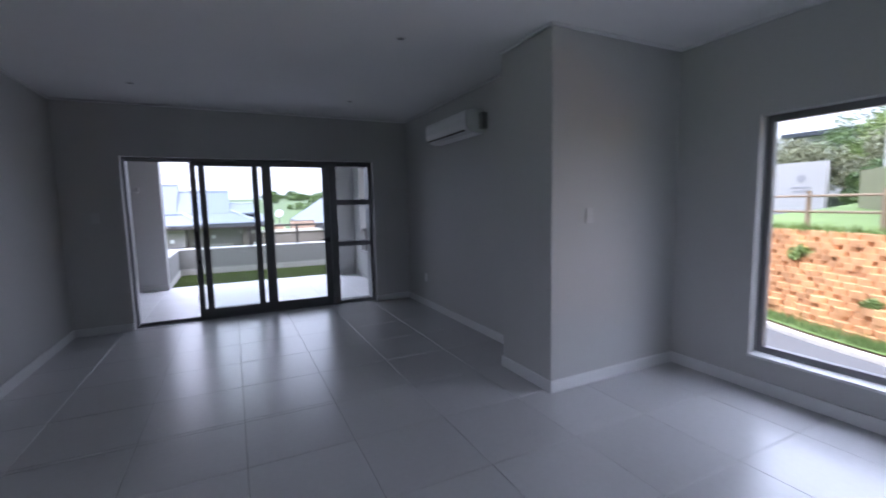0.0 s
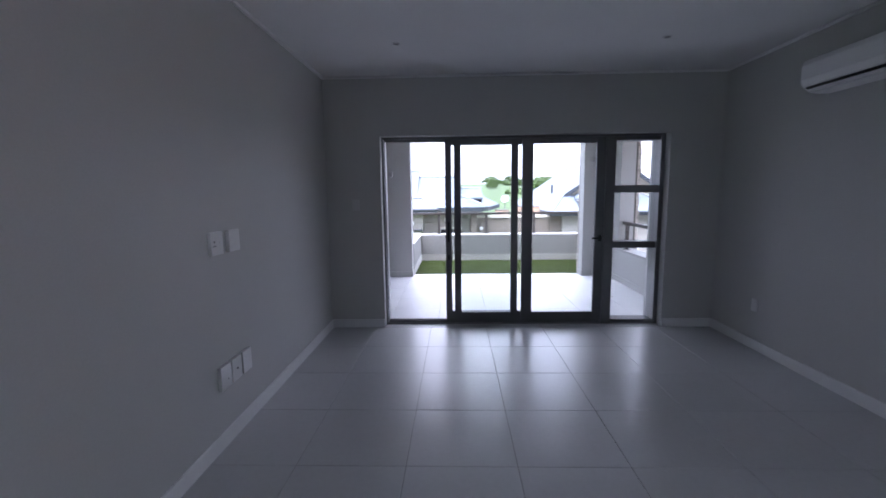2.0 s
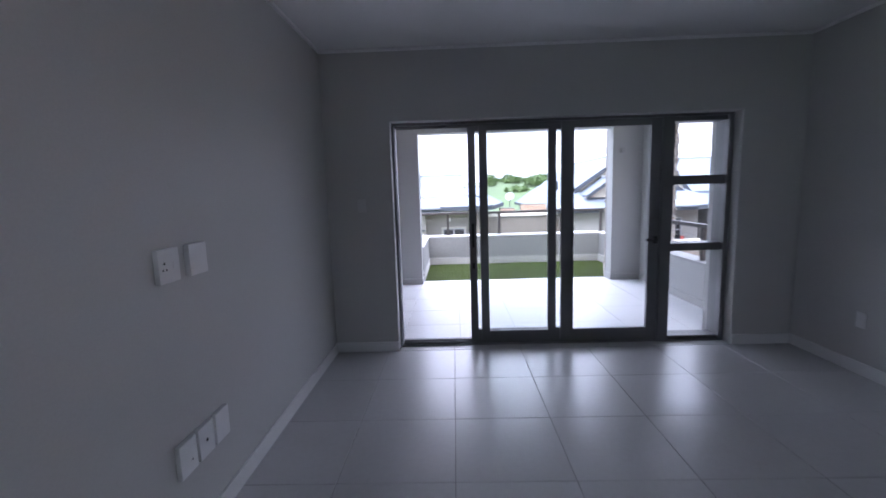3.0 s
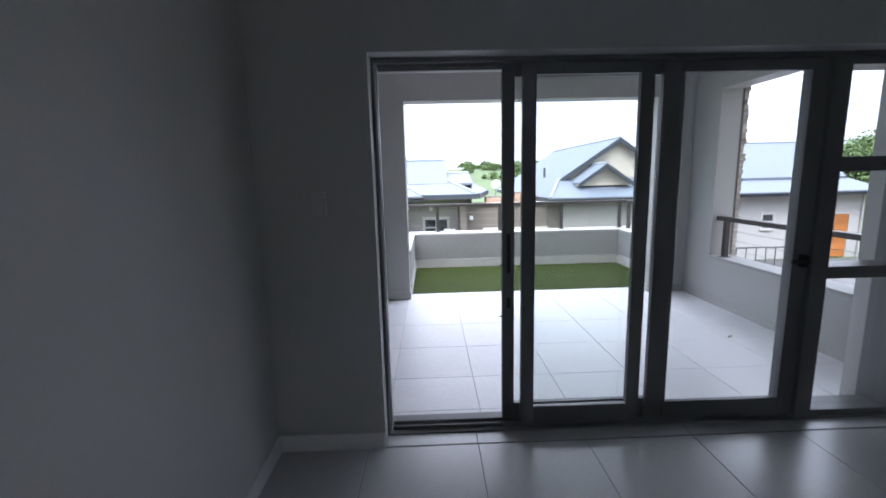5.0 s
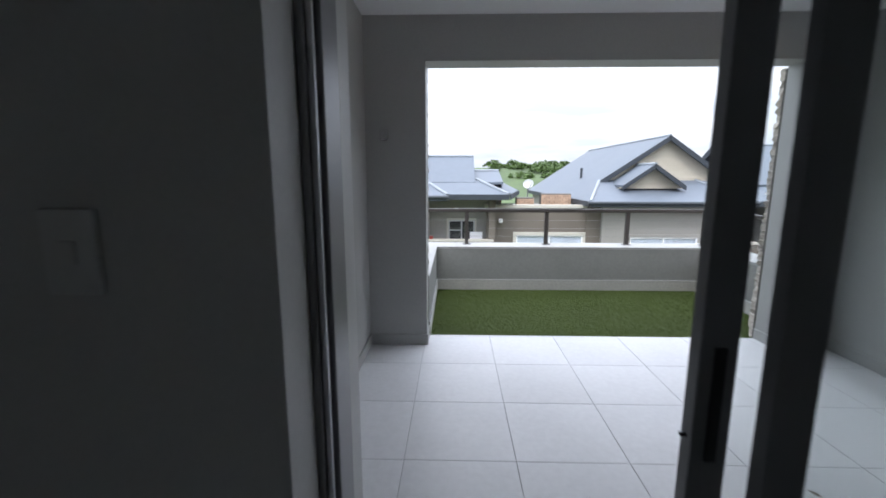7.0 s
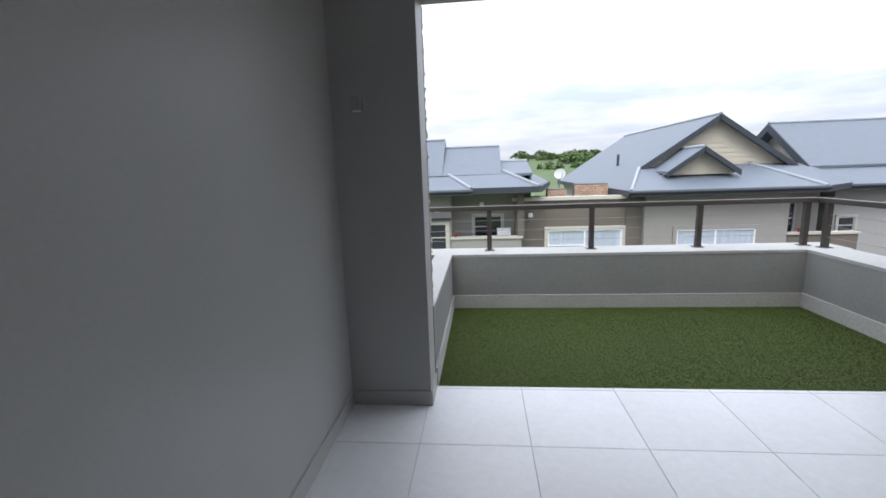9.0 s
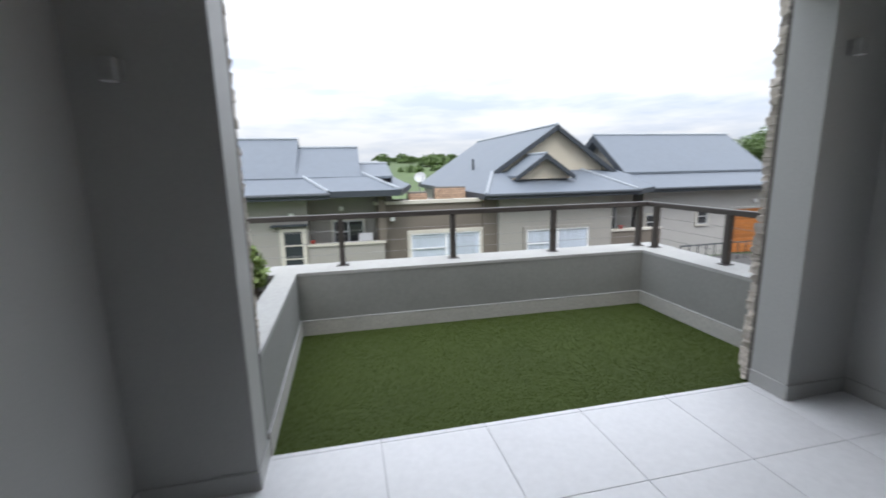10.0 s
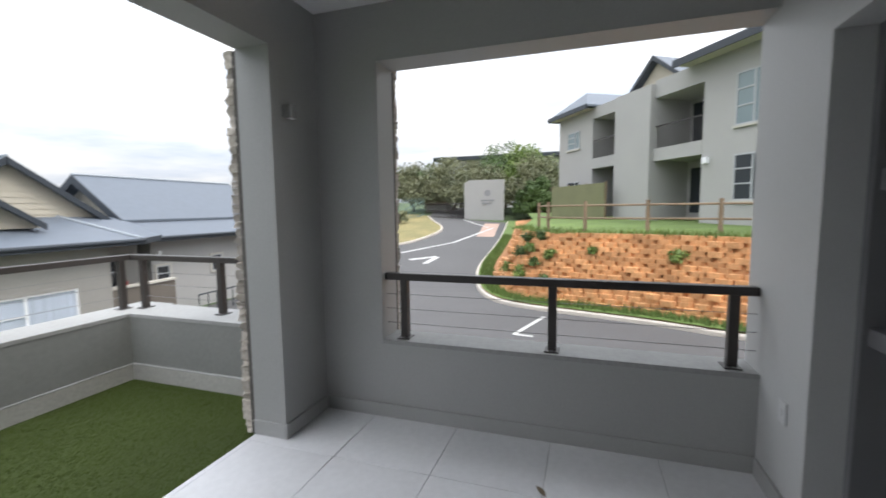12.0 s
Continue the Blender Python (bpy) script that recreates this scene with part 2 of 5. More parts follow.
structure("roof_slab", boxes((-0.3, 5.55, ROOM_BACK - 0.3, PIL_O + 0.1, 3.0, 3.2)), M_EXT, "plain slab over room and balcony", "roof")
floor_out = structure("floor_balcony", boxes((BAL_L, BAL_R, 0.11, PIL_O - 0.004, -0.4, BAL_Z - 0.006)), M_GROUT_OUT, "pale porcelain tiled balcony floor", "floor")
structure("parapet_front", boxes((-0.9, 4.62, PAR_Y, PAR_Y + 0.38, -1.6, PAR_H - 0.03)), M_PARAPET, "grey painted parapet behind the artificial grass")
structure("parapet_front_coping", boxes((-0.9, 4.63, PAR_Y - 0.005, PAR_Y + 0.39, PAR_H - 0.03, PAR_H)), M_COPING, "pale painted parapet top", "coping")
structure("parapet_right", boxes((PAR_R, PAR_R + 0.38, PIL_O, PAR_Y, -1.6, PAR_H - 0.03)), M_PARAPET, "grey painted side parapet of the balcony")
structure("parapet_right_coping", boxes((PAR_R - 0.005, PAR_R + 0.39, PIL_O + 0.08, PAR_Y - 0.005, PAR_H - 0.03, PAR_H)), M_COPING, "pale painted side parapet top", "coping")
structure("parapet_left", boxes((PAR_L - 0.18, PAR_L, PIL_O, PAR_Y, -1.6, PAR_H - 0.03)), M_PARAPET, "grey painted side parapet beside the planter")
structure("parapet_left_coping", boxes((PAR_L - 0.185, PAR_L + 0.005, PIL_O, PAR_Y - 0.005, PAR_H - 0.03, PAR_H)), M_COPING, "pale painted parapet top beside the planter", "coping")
structure("grass_bed", boxes((PAR_L, PAR_R, PIL_O, PAR_Y, -0.4, BAL_Z - 0.014)), M_SUBSTRATE, "backing under the artificial grass", "floor")
structure("building_base", boxes((-0.22, 5.47, ROOM_BACK - 0.2, PIL_O, -3.6, -0.4)), M_EXT, "plain grey storey below the flat")

# ---- trims ----
def strip(name, spans, material, label, category="skirting"):
    return structure(name, rounded(boxes(*spans), 0.003, 1), material, label, category)


SK, ST = 0.095, 0.016
strip("baseboard_left", [(0, ST, ROOM_BACK, -ST, 0, SK)], M_TRIM, "white painted skirting along the wall")
strip("baseboard_door", [(0, DOOR_L - 0.002, -ST, 0, 0, SK)], M_TRIM, "white painted skirting beside the door")
strip("baseboard_corner", [(DOOR_R + 0.002, ROOM_R, -ST, 0, 0, SK)], M_TRIM, "white painted skirting in the corner")
strip("baseboard_right", [(ROOM_R - ST, ROOM_R, -3.16, -ST, 0, SK)], M_TRIM, "white painted skirting under the air conditioner")
strip("baseboard_pier", [(3.885 - ST, 3.885, -3.80 - ST, -3.16 + ST, 0, SK)], M_TRIM, "white painted skirting around the pier")
strip("baseboard_pier_face", [(3.885, ALCOVE_X - ST, -3.80 - ST, -3.80, 0, SK)], M_TRIM, "white painted skirting on the pier face")
strip("baseboard_pier_back", [(3.885, ROOM_R - ST, -3.16, -3.16 + ST, 0, SK)], M_TRIM, "white painted skirting behind the pier")
strip("baseboard_window", [(ALCOVE_X - ST, ALCOVE_X, ROOM_BACK, -3.80, 0, SK)], M_TRIM, "white painted skirting under the window")
strip("baseboard_back", [(ST, ALCOVE_X - ST, ROOM_BACK, ROOM_BACK + ST, 0, SK)], M_TRIM, "white painted skirting on the back wall")
for tag, a in (("left", (0, 0.028, ROOM_BACK, -0.028)), ("door", (0, ROOM_R, -0.028, 0)), ("right", (ROOM_R - 0.028, ROOM_R, -3.16, -0.028)),
               ("pier_side", (3.857, 3.885, -3.828, -3.16)), ("pier_face", (3.885, ALCOVE_X - 0.028, -3.828, -3.80)), ("window", (ALCOVE_X - 0.028, ALCOVE_X, ROOM_BACK, -3.80))):
    strip("cornice_" + tag, [(*a, ROOM_H - 0.022, ROOM_H - 0.001)], M_CEIL, "small white shadow-line cornice under the ceiling", "cornice")

OUT_SK = 0.10
M_BAND = mat("weathered_plinth_paint", (0.40, 0.39, 0.36), 0.8, vary=0.16, grain=40, blotch=2.5, bump=0.3)
for tag, a in (("left", (BAL_L, BAL_L + 0.014, WALL_O, BAL_Y)), ("pillar_left", (BAL_L + 0.014, PIL_L + 0.012, BAL_Y - 0.014, BAL_Y)),
               ("pillar_right", (PIL_R - 0.012, BAL_R - 0.014, BAL_Y - 0.014, BAL_Y)), ("side", (BAL_R - 0.014, BAL_R, WALL_O, BAL_Y)),
               ("pillar_left_reveal", (PIL_L, PIL_L + 0.012, BAL_Y, PIL_O)), ("pillar_right_reveal", (PIL_R - 0.012, PIL_R, BAL_Y, PIL_O)),
               ("door_wall", (DOOR_R + 0.01, BAL_R - 0.014, WALL_O, WALL_O + 0.014))):
    strip("plinth_" + tag, [(*a, BAL_Z, BAL_Z + OUT_SK)], M_EXT, "grey painted plinth at the foot of the balcony wall")
for tag, a in (("front", (PAR_L + 0.014, PAR_R - 0.014, PAR_Y - 0.014, PAR_Y)), ("right", (PAR_R - 0.014, PAR_R, PIL_O, PAR_Y)), ("left", (PAR_L, PAR_L + 0.014, PIL_O, PAR_Y))):
    strip("plinth_parapet_" + tag, [(*a, BAL_Z - 0.02, 0.075)], M_BAND, "weathered plinth band at the foot of the parapet")
    b = list(a)
    strip("plinth_edge_" + tag, [(b[0] - 0.003, b[1] + 0.003, b[2] - 0.003, b[3], 0.075, 0.084)], M_COPING, "pale edge line on top of the plinth band", "trim")


M_TRUNK = mat("grey_trunking", (0.24, 0.24, 0.245), 0.6, bump=0.05)


# ---- sliding door ----
def door_leaf(parent, x0, x1, y0, y1, stile=0.072, zb=0.045, zt=2.055, bottom=0.10, top=0.06):
    leaf = part("door_leaf", rounded(boxes((x0, x0 + stile, y0, y1, zb, zt)), 0.003), M_ALU, parent)
    part("stile", rounded(boxes((x1 - stile, x1, y0, y1, zb, zt)), 0.003), M_ALU, leaf)
    part("bottom_rail", rounded(boxes((x0 + stile, x1 - stile, y0 + 0.002, y1 - 0.002, zb, zb + bottom)), 0.003), M_ALU, leaf)
    part("top_rail", rounded(boxes((x0 + stile, x1 - stile, y0 + 0.002, y1 - 0.002, zt - top, zt)), 0.003), M_ALU, leaf)
    m = (y0 + y1) / 2
    pane = part("pane", boxes((x0 + stile - 0.01, x1 - stile + 0.01, m - 0.003, m + 0.003, zb + bottom - 0.01, zt - top + 0.01)), M_GLASS, leaf)
    pane.visible_shadow = False
    return leaf


door = tagged(thing("door_1", (DOOR_L, 0.1, 0), "charcoal aluminium sliding door, left leaf slid open", "door"), kind="structure")
FY0, FY1, FW = 0.11, 0.31, 0.045
part("jamb", rounded(boxes((DOOR_L + 0.001, DOOR_L + 0.014, FY0, FY1, BAL_Z, DOOR_H - 0.001))), M_ALU, door)
part("track_rib", rounded(boxes((DOOR_L + 0.014, DOOR_L + 0.026, 0.165, 0.178, 0.03, DOOR_H - 0.03))), M_ALU, door)
part("track_rib", rounded(boxes((DOOR_L + 0.014, DOOR_L + 0.026, 0.118, 0.128, 0.03, DOOR_H - 0.03))), M_STEEL, door, "bright aluminium track edge")
part("jamb", rounded(boxes((DOOR_R - FW, DOOR_R - 0.001, FY0, FY1, BAL_Z, DOOR_H - 0.001))), M_ALU, door)
part("head", rounded(boxes((DOOR_L + 0.014, DOOR_R - FW, FY0, FY1, DOOR_H - 0.025, DOOR_H - 0.001))), M_ALU, door)
part("threshold", rounded(boxes((DOOR_L + 0.014, DOOR_R - FW, FY0, FY1, BAL_Z, 0.010))), M_TRUNK, door, "worn grey threshold track")
for ty in (0.148, 0.203):
    part("track", rounded(boxes((DOOR_L + 0.03, 3.05, ty - 0.003, ty + 0.003, 0.010, 0.034)), 0.001, 1), M_ALU, door)
    part("track", rounded(boxes((DOOR_L + 0.03, 3.05, ty - 0.003, ty + 0.003, DOOR_H - 0.045, DOOR_H - 0.025)), 0.001, 1), M_ALU, door)
part("mullion", rounded(boxes((3.062, 3.163, FY0 - 0.002, FY1 + 0.002, 0.0, DOOR_H - 0.025))), M_ALU, door)
leaf_open = door_leaf(door, 1.293, 2.28, 0.185, 0.222, stile=0.070, zb=0.035, zt=2.092)
door_leaf(door, 1.394, 2.107, 0.130, 0.167, stile=0.076, zb=0.035, zt=2.092, bottom=0.10)
door_leaf(door, 2.152, 3.060, 0.132, 0.165, stile=0.095, zb=0.035, zt=2.092, bottom=0.10)
part("interlock", rounded(boxes((2.247, 2.272, 0.134, 0.163, 0.035, 2.092)), 0.003), M_ALU, door)
# sidelight of three panes
for z0, z1 in ((0.012, 0.045), (0.870, 0.942), (1.486, 1.568), (2.055, 2.095)):
    part("transom", rounded(boxes((3.163, DOOR_R - FW, FY0 + 0.02, FY1 - 0.02, z0, z1))), M_ALU, door)
for z0, z1 in ((0.036, 0.88), (0.932, 1.496), (1.558, 2.07)):
    pane = part("pane", boxes((3.155, DOOR_R - FW + 0.006, 0.182, 0.188, z0, z1)), M_GLASS, door)
    pane.visible_shadow = False
# lock plate and pulls
part("pull_handle", rounded(boxes((1.318, 1.340, 0.178, 0.186, 0.95, 1.18)), 0.003), M_BLACK, leaf_open, "black recessed pull handle")
part("lock", rounded(boxes((1.318, 1.340, 0.178, 0.186, 0.74, 0.80)), 0.003), M_BLACK, leaf_open, "black lock plate")
for z in (0.68, 0.99):
    part("strike_hook", rounded(boxes((1.281, 1.294, 0.200, 0.208, z, z + 0.007)), 0.0015), M_BLACK, leaf_open, "small black latch hook")
lv = boxes((3.00, 3.03, 0.095, 0.133, 0.95, 1.02))
box(lv, 2.925, 3.03, 0.082, 0.098, 0.975, 0.997)
part("lever_handle", rounded(lv, 0.004), M_BLACK, door, "black lever handle")

# ---- room window ----
win = tagged(thing("window_1", (ALCOVE_X + 0.1, WIN_Y1, WIN_Z0), "large charcoal aluminium fixed window over a white sill", "window"), kind="structure")
wx0, wx1 = ALCOVE_X + 0.085, ALCOVE_X + 0.135
part("window_frame", rounded(boxes((wx0, wx1, WIN_Y1 - 0.05, WIN_Y1 - 0.002, WIN_Z0 + 0.02, WIN_Z1 - 0.002))), M_ALU, win)
part("window_frame", rounded(boxes((wx0, wx1, WIN_Y0 + 0.002, WIN_Y0 + 0.05, WIN_Z0 + 0.02, WIN_Z1 - 0.002))), M_ALU, win)
part("window_frame", rounded(boxes((wx0, wx1, WIN_Y0 + 0.05, WIN_Y1 - 0.05, WIN_Z1 - 0.052, WIN_Z1 - 0.002))), M_ALU, win)
part("window_frame", rounded(boxes((wx0, wx1, WIN_Y0 + 0.05, WIN_Y1 - 0.05, WIN_Z0 + 0.02, WIN_Z0 + 0.07))), M_ALU, win)
part("window_sill", rounded(boxes((ALCOVE_X - 0.03, ALCOVE_X + 0.085, WIN_Y0 + 0.002, WIN_Y1 - 0.002, WIN_Z0 + 0.001, WIN_Z0 + 0.022))), M_TRIM, win, "white window sill")
pane = part("pane", boxes((ALCOVE_X + 0.107, ALCOVE_X + 0.113, WIN_Y0 + 0.04, WIN_Y1 - 0.04, WIN_Z0 + 0.06, WIN_Z1 - 0.045)), M_GLASS, win)
pane.visible_shadow = False

# added, unseen window in the long wall that lights the pier and wall across
win = tagged(thing("window_2", (-0.1, LW1, LWZ0), "unseen charcoal aluminium window added in the long wall for light", "window"), kind="structure")
part("window_frame", rounded(boxes((-0.135, -0.085, LW1 - 0.05, LW1 - 0.002, LWZ0 + 0.002, LWZ1 - 0.002))), M_ALU, win)
part("window_frame", rounded(boxes((-0.135, -0.085, LW0 + 0.002, LW0 + 0.05, LWZ0 + 0.002, LWZ1 - 0.002))), M_ALU, win)
part("window_frame", rounded(boxes((-0.135, -0.085, LW0 + 0.05, LW1 - 0.05, LWZ1 - 0.052, LWZ1 - 0.002))), M_ALU, win)
part("window_frame", rounded(boxes((-0.135, -0.085, LW0 + 0.05, LW1 - 0.05, LWZ0 + 0.002, LWZ0 + 0.052))), M_ALU, win)
pane = part("pane", boxes((-0.113, -0.107, LW0 + 0.04, LW1 - 0.04, LWZ0 + 0.045, LWZ1 - 0.045)), M_GLASS, win)
pane.visible_shadow = False


# ---- air conditioner ----
ac = thing("air_conditioner", (ROOM_R, -1.78, 2.24), "white split air conditioner fixed high on the wall", "air conditioner")
prof = [(0, 0.25), (-0.17, 0.25), (-0.205, 0.235), (-0.222, 0.20), (-0.222, 0.085), (-0.205, 0.05), (-0.165, 0.018), (-0.10, 0.0), (0, 0.0)]
bm = bmesh.new()
slab(bm, [(ROOM_R + px, -2.30, 2.24 + pz) for px, pz in prof], (0, 1.04, 0))
part("housing", rounded(bm, 0.006), M_WHITE, ac)
bm = bmesh.new()
slab(bm, [(ROOM_R - 0.226, -2.285, 2.335), (ROOM_R - 0.226, -1.275, 2.335), (ROOM_R - 0.208, -1.275, 2.293), (ROOM_R - 0.208, -2.285, 2.293)], (-0.003, 0, 0))
part("front_lip", bm, M_WHITE, ac, "pale front lip")
bm = bmesh.new()
slab(bm, [(ROOM_R - 0.207, -2.22, 2.280), (ROOM_R - 0.207, -1.30, 2.280), (ROOM_R - 0.190, -1.30, 2.268), (ROOM_R - 0.190, -2.22, 2.268)], (-0.004, 0, -0.004))
part("air_slot", bm, M_BLACK, ac, "dark air outlet slot")
bm = boxes((ROOM_R - 0.165, ROOM_R - 0.12, -2.25, -1.28, 2.243, 2.252))
part("louvre", rounded(bm, 0.002), M_WHITE, ac)
part("display", boxes((ROOM_R - 0.2245, ROOM_R - 0.221, -2.20, -2.10, 2.37, 2.385)), M_TRIM, ac)
part("pipe_trunking", rounded(boxes((ROOM_R - 0.07, ROOM_R, -2.365, -2.305, 2.28, 2.45)), 0.006), M_TRUNK, ac, "dark grey pipe trunking")

ac.location.z -= 0.025


# ---- plates, switches, lamps ----
def wall_plate(at, normal, w, h, label, category, rockers=1, holes=(), depth=0.011, off=0.0, material=None):
    """A cover plate with its rockers and socket holes, flat on a wall; off: how far the rockers sit from the middle."""
    p = thing("wall_plate", at, label, category)
    n = Vector(normal)
    side = Vector((0, 0, 1)).cross(n)

    def local(a0, a1, d0, d1, z0, z1):
        bm = bmesh.new()
        pts = [Vector(at) + side * a + n * d + Vector((0, 0, z)) for a, d, z in ((a0, d0, z0), (a1, d0, z0), (a1, d0, z1), (a0, d0, z1))]
        slab(bm, pts, n * (d1 - d0))
        return bm
    part("cover", rounded(local(-w / 2, w / 2, 0, depth, -h / 2, h / 2), 0.003), material or M_PLATE, p)
    for i in range(rockers):
        c = off + (i - (rockers - 1) / 2) * 0.035
        part("rocker", rounded(local(c - 0.011, c + 0.011, depth, depth + 0.004, -0.017, 0.017), 0.002), material or M_PLATE, p)
    for a, z, r in holes:
        bm = bmesh.new()
        c = Vector(at) + side * a + Vector((0, 0, z))
        tube(bm, c + n * (depth - 0.001), c + n * (depth + 0.0008), r, n=12)
        part("socket_hole", bm, M_BLACK, p, "dark round socket hole")
    return p


THREE_PIN = ((-0.030, 0.012, 0.0055), (-0.040, -0.014, 0.0045), (-0.020, -0.014, 0.0045))
wall_plate((0, -2.262, 1.232), (1, 0, 0), 0.125, 0.135, "white socket outlet with a switch high on the wall", "socket", 1, THREE_PIN, 0.022, 0.032)
wall_plate((0, -2.073, 1.232), (1, 0, 0), 0.125, 0.135, "white blank cover plate high on the wall", "cover plate", 0, (), 0.026)
wall_plate((0, -2.277, 0.425), (1, 0, 0), 0.112, 0.145, "white cover plate with a small hole near the skirting", "cover plate", 0, ((0.02, -0.02, 0.004),), 0.022)
wall_plate((0, -2.147, 0.425), (1, 0, 0), 0.112, 0.145, "white aerial outlet plate with a dark hole", "aerial outlet", 0, ((0.0, 0.0, 0.008),), 0.022)
wall_plate((0, -2.015, 0.425), (1, 0, 0), 0.112, 0.145, "white blank plate near the skirting", "cover plate", 0, (), 0.022)
wall_plate((0.315, 0, 1.385), (0, -1, 0), 0.075, 0.12, "pale grey light switch beside the sliding door", "light switch", material=M_SWITCH)
wall_plate((4.25, -3.80, 1.36), (0, -1, 0), 0.075, 0.12, "pale grey light switch on the pier", "light switch", rockers=2, material=M_SWITCH)
wall_plate((ROOM_R, -0.667, 0.42), (-1, 0, 0), 0.075, 0.12, "white socket low on the wall in the corner", "socket")
wall_plate((3.90, WALL_O, 0.45), (0, 1, 0), 0.075, 0.11, "grey weatherproof socket low on the balcony wall", "socket", material=M_SWITCH)


def wall_lamp(at):
    lamp = thing("wall_lamp", at, "small pale box wall lamp on the balcony pillar, unlit", "wall lamp", "balcony wall lamps")
    x, y, z = at
    part("back_plate", rounded(boxes((x - 0.04, x + 0.04, y - 0.012, y, z - 0.04, z + 0.04)), 0.003), M_COPING, lamp)
    part("shade", rounded(boxes((x - 0.03, x + 0.03, y - 0.06, y - 0.012, z - 0.042, z + 0.042)), 0.005), M_COPING, lamp)
    part("lens", boxes((x - 0.022, x + 0.022, y - 0.054, y - 0.02, z - 0.046, z - 0.042)), M_WHITE, lamp)


wall_lamp((0.235, BAL_Y, 1.84))
wall_lamp((3.875, BAL_Y, 2.06))


def downlight(x, y, z, label):
    d = thing("downlight", (x, y, z), label, "downlight", "recessed downlights")
    bm = bmesh.new()
    n = 24
    prof = [(0.026, 0.004), (0.030, -0.004), (0.040, -0.006), (0.044, 0.0)]
    rings = [[bm.verts.new((x + r * math.cos(2 * math.pi * i / n), y + r * math.sin(2 * math.pi * i / n), z + h)) for i in range(n)] for r, h in prof]
    for a, b in zip(rings, rings[1:]):
        for i in range(n):
            bm.faces.new((a[i], a[(i + 1) % n], b[(i + 1) % n], b[i]))
    part("trim_ring", bm, M_TRIM, d, smooth=True)
    bm = bmesh.new()
    tube(bm, (x, y, z - 0.0015), (x, y, z + 0.0), 0.027, n=20)
    part("lamp", bm, M_TRUNK, d, "dark unlit lamp")


for x, y in ((0.93, -0.98), (3.13, -1.0), (0.93, -3.1), (3.0, -3.1)):
    downlight(x, y, ROOM_H, "small recessed ceiling downlight, switched off")
for x, y in ((1.01, 2.6), (3.34, 2.6)):
    downlight(x, y, BAL_H, "small recessed balcony downlight, switched off")


# ---- balcony railings ----
def post(parent, x, y, z0, z1, w=0.052):
    p = part("post", rounded(boxes((x - w / 2, x + w / 2, y - w / 2, y + w / 2, z0 + 0.008, z1)), 0.003), M_RAIL, parent)
    part("base_plate", rounded(boxes((x - 0.055, x + 0.055, y - 0.045, y + 0.045, z0, z0 + 0.008)), 0.002, 1), M_RAIL, p)
    for dx in (-0.042, 0.042):
        bm = bmesh.new()
        tube(bm, (x + dx, y, z0 + 0.008), (x + dx, y, z0 + 0.014), 0.008, n=8)
        part("bolt", bm, M_CABLE, p)


def cables(parent, a, b, z0, z1, n=3):
    for i in range(n):
        z = z0 + (z1 - z0) * (i + 1) / (n + 1)
        bm = bmesh.new()
        tube(bm, (*a, z), (*b, z), 0.0022, n=6)
        part("cable", bm, M_CABLE, parent)


RY, RX = PAR_Y + 0.235, PAR_R + 0.165
rail = thing("railing", (2, RY, PAR_H), "dark bronze steel railing with cables on the front parapet", "railing")
for x in (-0.11, 1.012, 2.13, 3.255, 4.32):
    post(rail, x, RY, PAR_H, 0.99)
part("top_rail", rounded(boxes((-0.75, 4.42, RY - 0.032, RY + 0.032, 0.99, 1.04)), 0.004), M_RAIL, rail)
cables(rail, (-0.75, RY), (4.32, RY), PAR_H, 0.99)
rail = thing("railing", (RX, 4.4, PAR_H), "dark bronze steel railing with cables on the side parapet", "railing")
for y in (5.30, 4.37, 3.62):
    post(rail, RX + 0.05, y, PAR_H, 0.99)
part("top_rail", rounded(boxes((RX + 0.018, RX + 0.082, PIL_O + 0.09, RY - 0.034, 0.99, 1.04)), 0.004), M_RAIL, rail)
cables(rail, (RX + 0.05, PIL_O + 0.09), (RX + 0.05, 5.30), PAR_H, 0.99)
SX = BAL_R + 0.085
rail = thing("railing", (SX, 1.5, SILL), "dark bronze steel railing with cables in the side opening", "railing")
for y in (2.575, 1.555, 0.565):
    post(rail, SX, y, SILL, 0.935)
part("top_rail", rounded(boxes((SX - 0.032, SX + 0.032, SIDE_Y0 + 0.002, SIDE_Y1 - 0.002, 0.935, 0.985)), 0.004), M_RAIL, rail)
cables(rail, (SX, SIDE_Y0), (SX, SIDE_Y1), SILL, 0.935)

# ---- planter behind the left parapet ----
M_SOIL = mat("dark_soil", (0.05, 0.035, 0.025), 0.95, vary=0.3, bump=0.6)
structure("planter_bed", boxes((-0.60, PAR_L - 0.18, PIL_O, PAR_Y, -0.4, 0.40)), M_SOIL, "dark soil in the built-in planter", "planter")
structure("planter_wall", boxes((-0.9, -0.60, PIL_O, PAR_Y, -1.6, PAR_H)), M_EXT, "grey painted outer planter wall")


def leaf_mat(name, base, rough=0.55, vary=0.35):
    return mat(name, base, rough, vary=vary, grain=9, blotch=1.1, bump=0.0, tint=(base[0] * 1.5, base[1] * 1.25, base[2]))


M_LEAF = leaf_mat("mid_green_leaf", (0.055, 0.105, 0.03))
M_LEAF_GREY = leaf_mat("grey_green_leaf", (0.12, 0.145, 0.09))
M_LEAF_BRIGHT = leaf_mat("bright_green_leaf", (0.11, 0.18, 0.045))
M_BARK = mat("brown_bark", (0.11, 0.085, 0.06), 0.9, vary=0.3, bump=0.6)


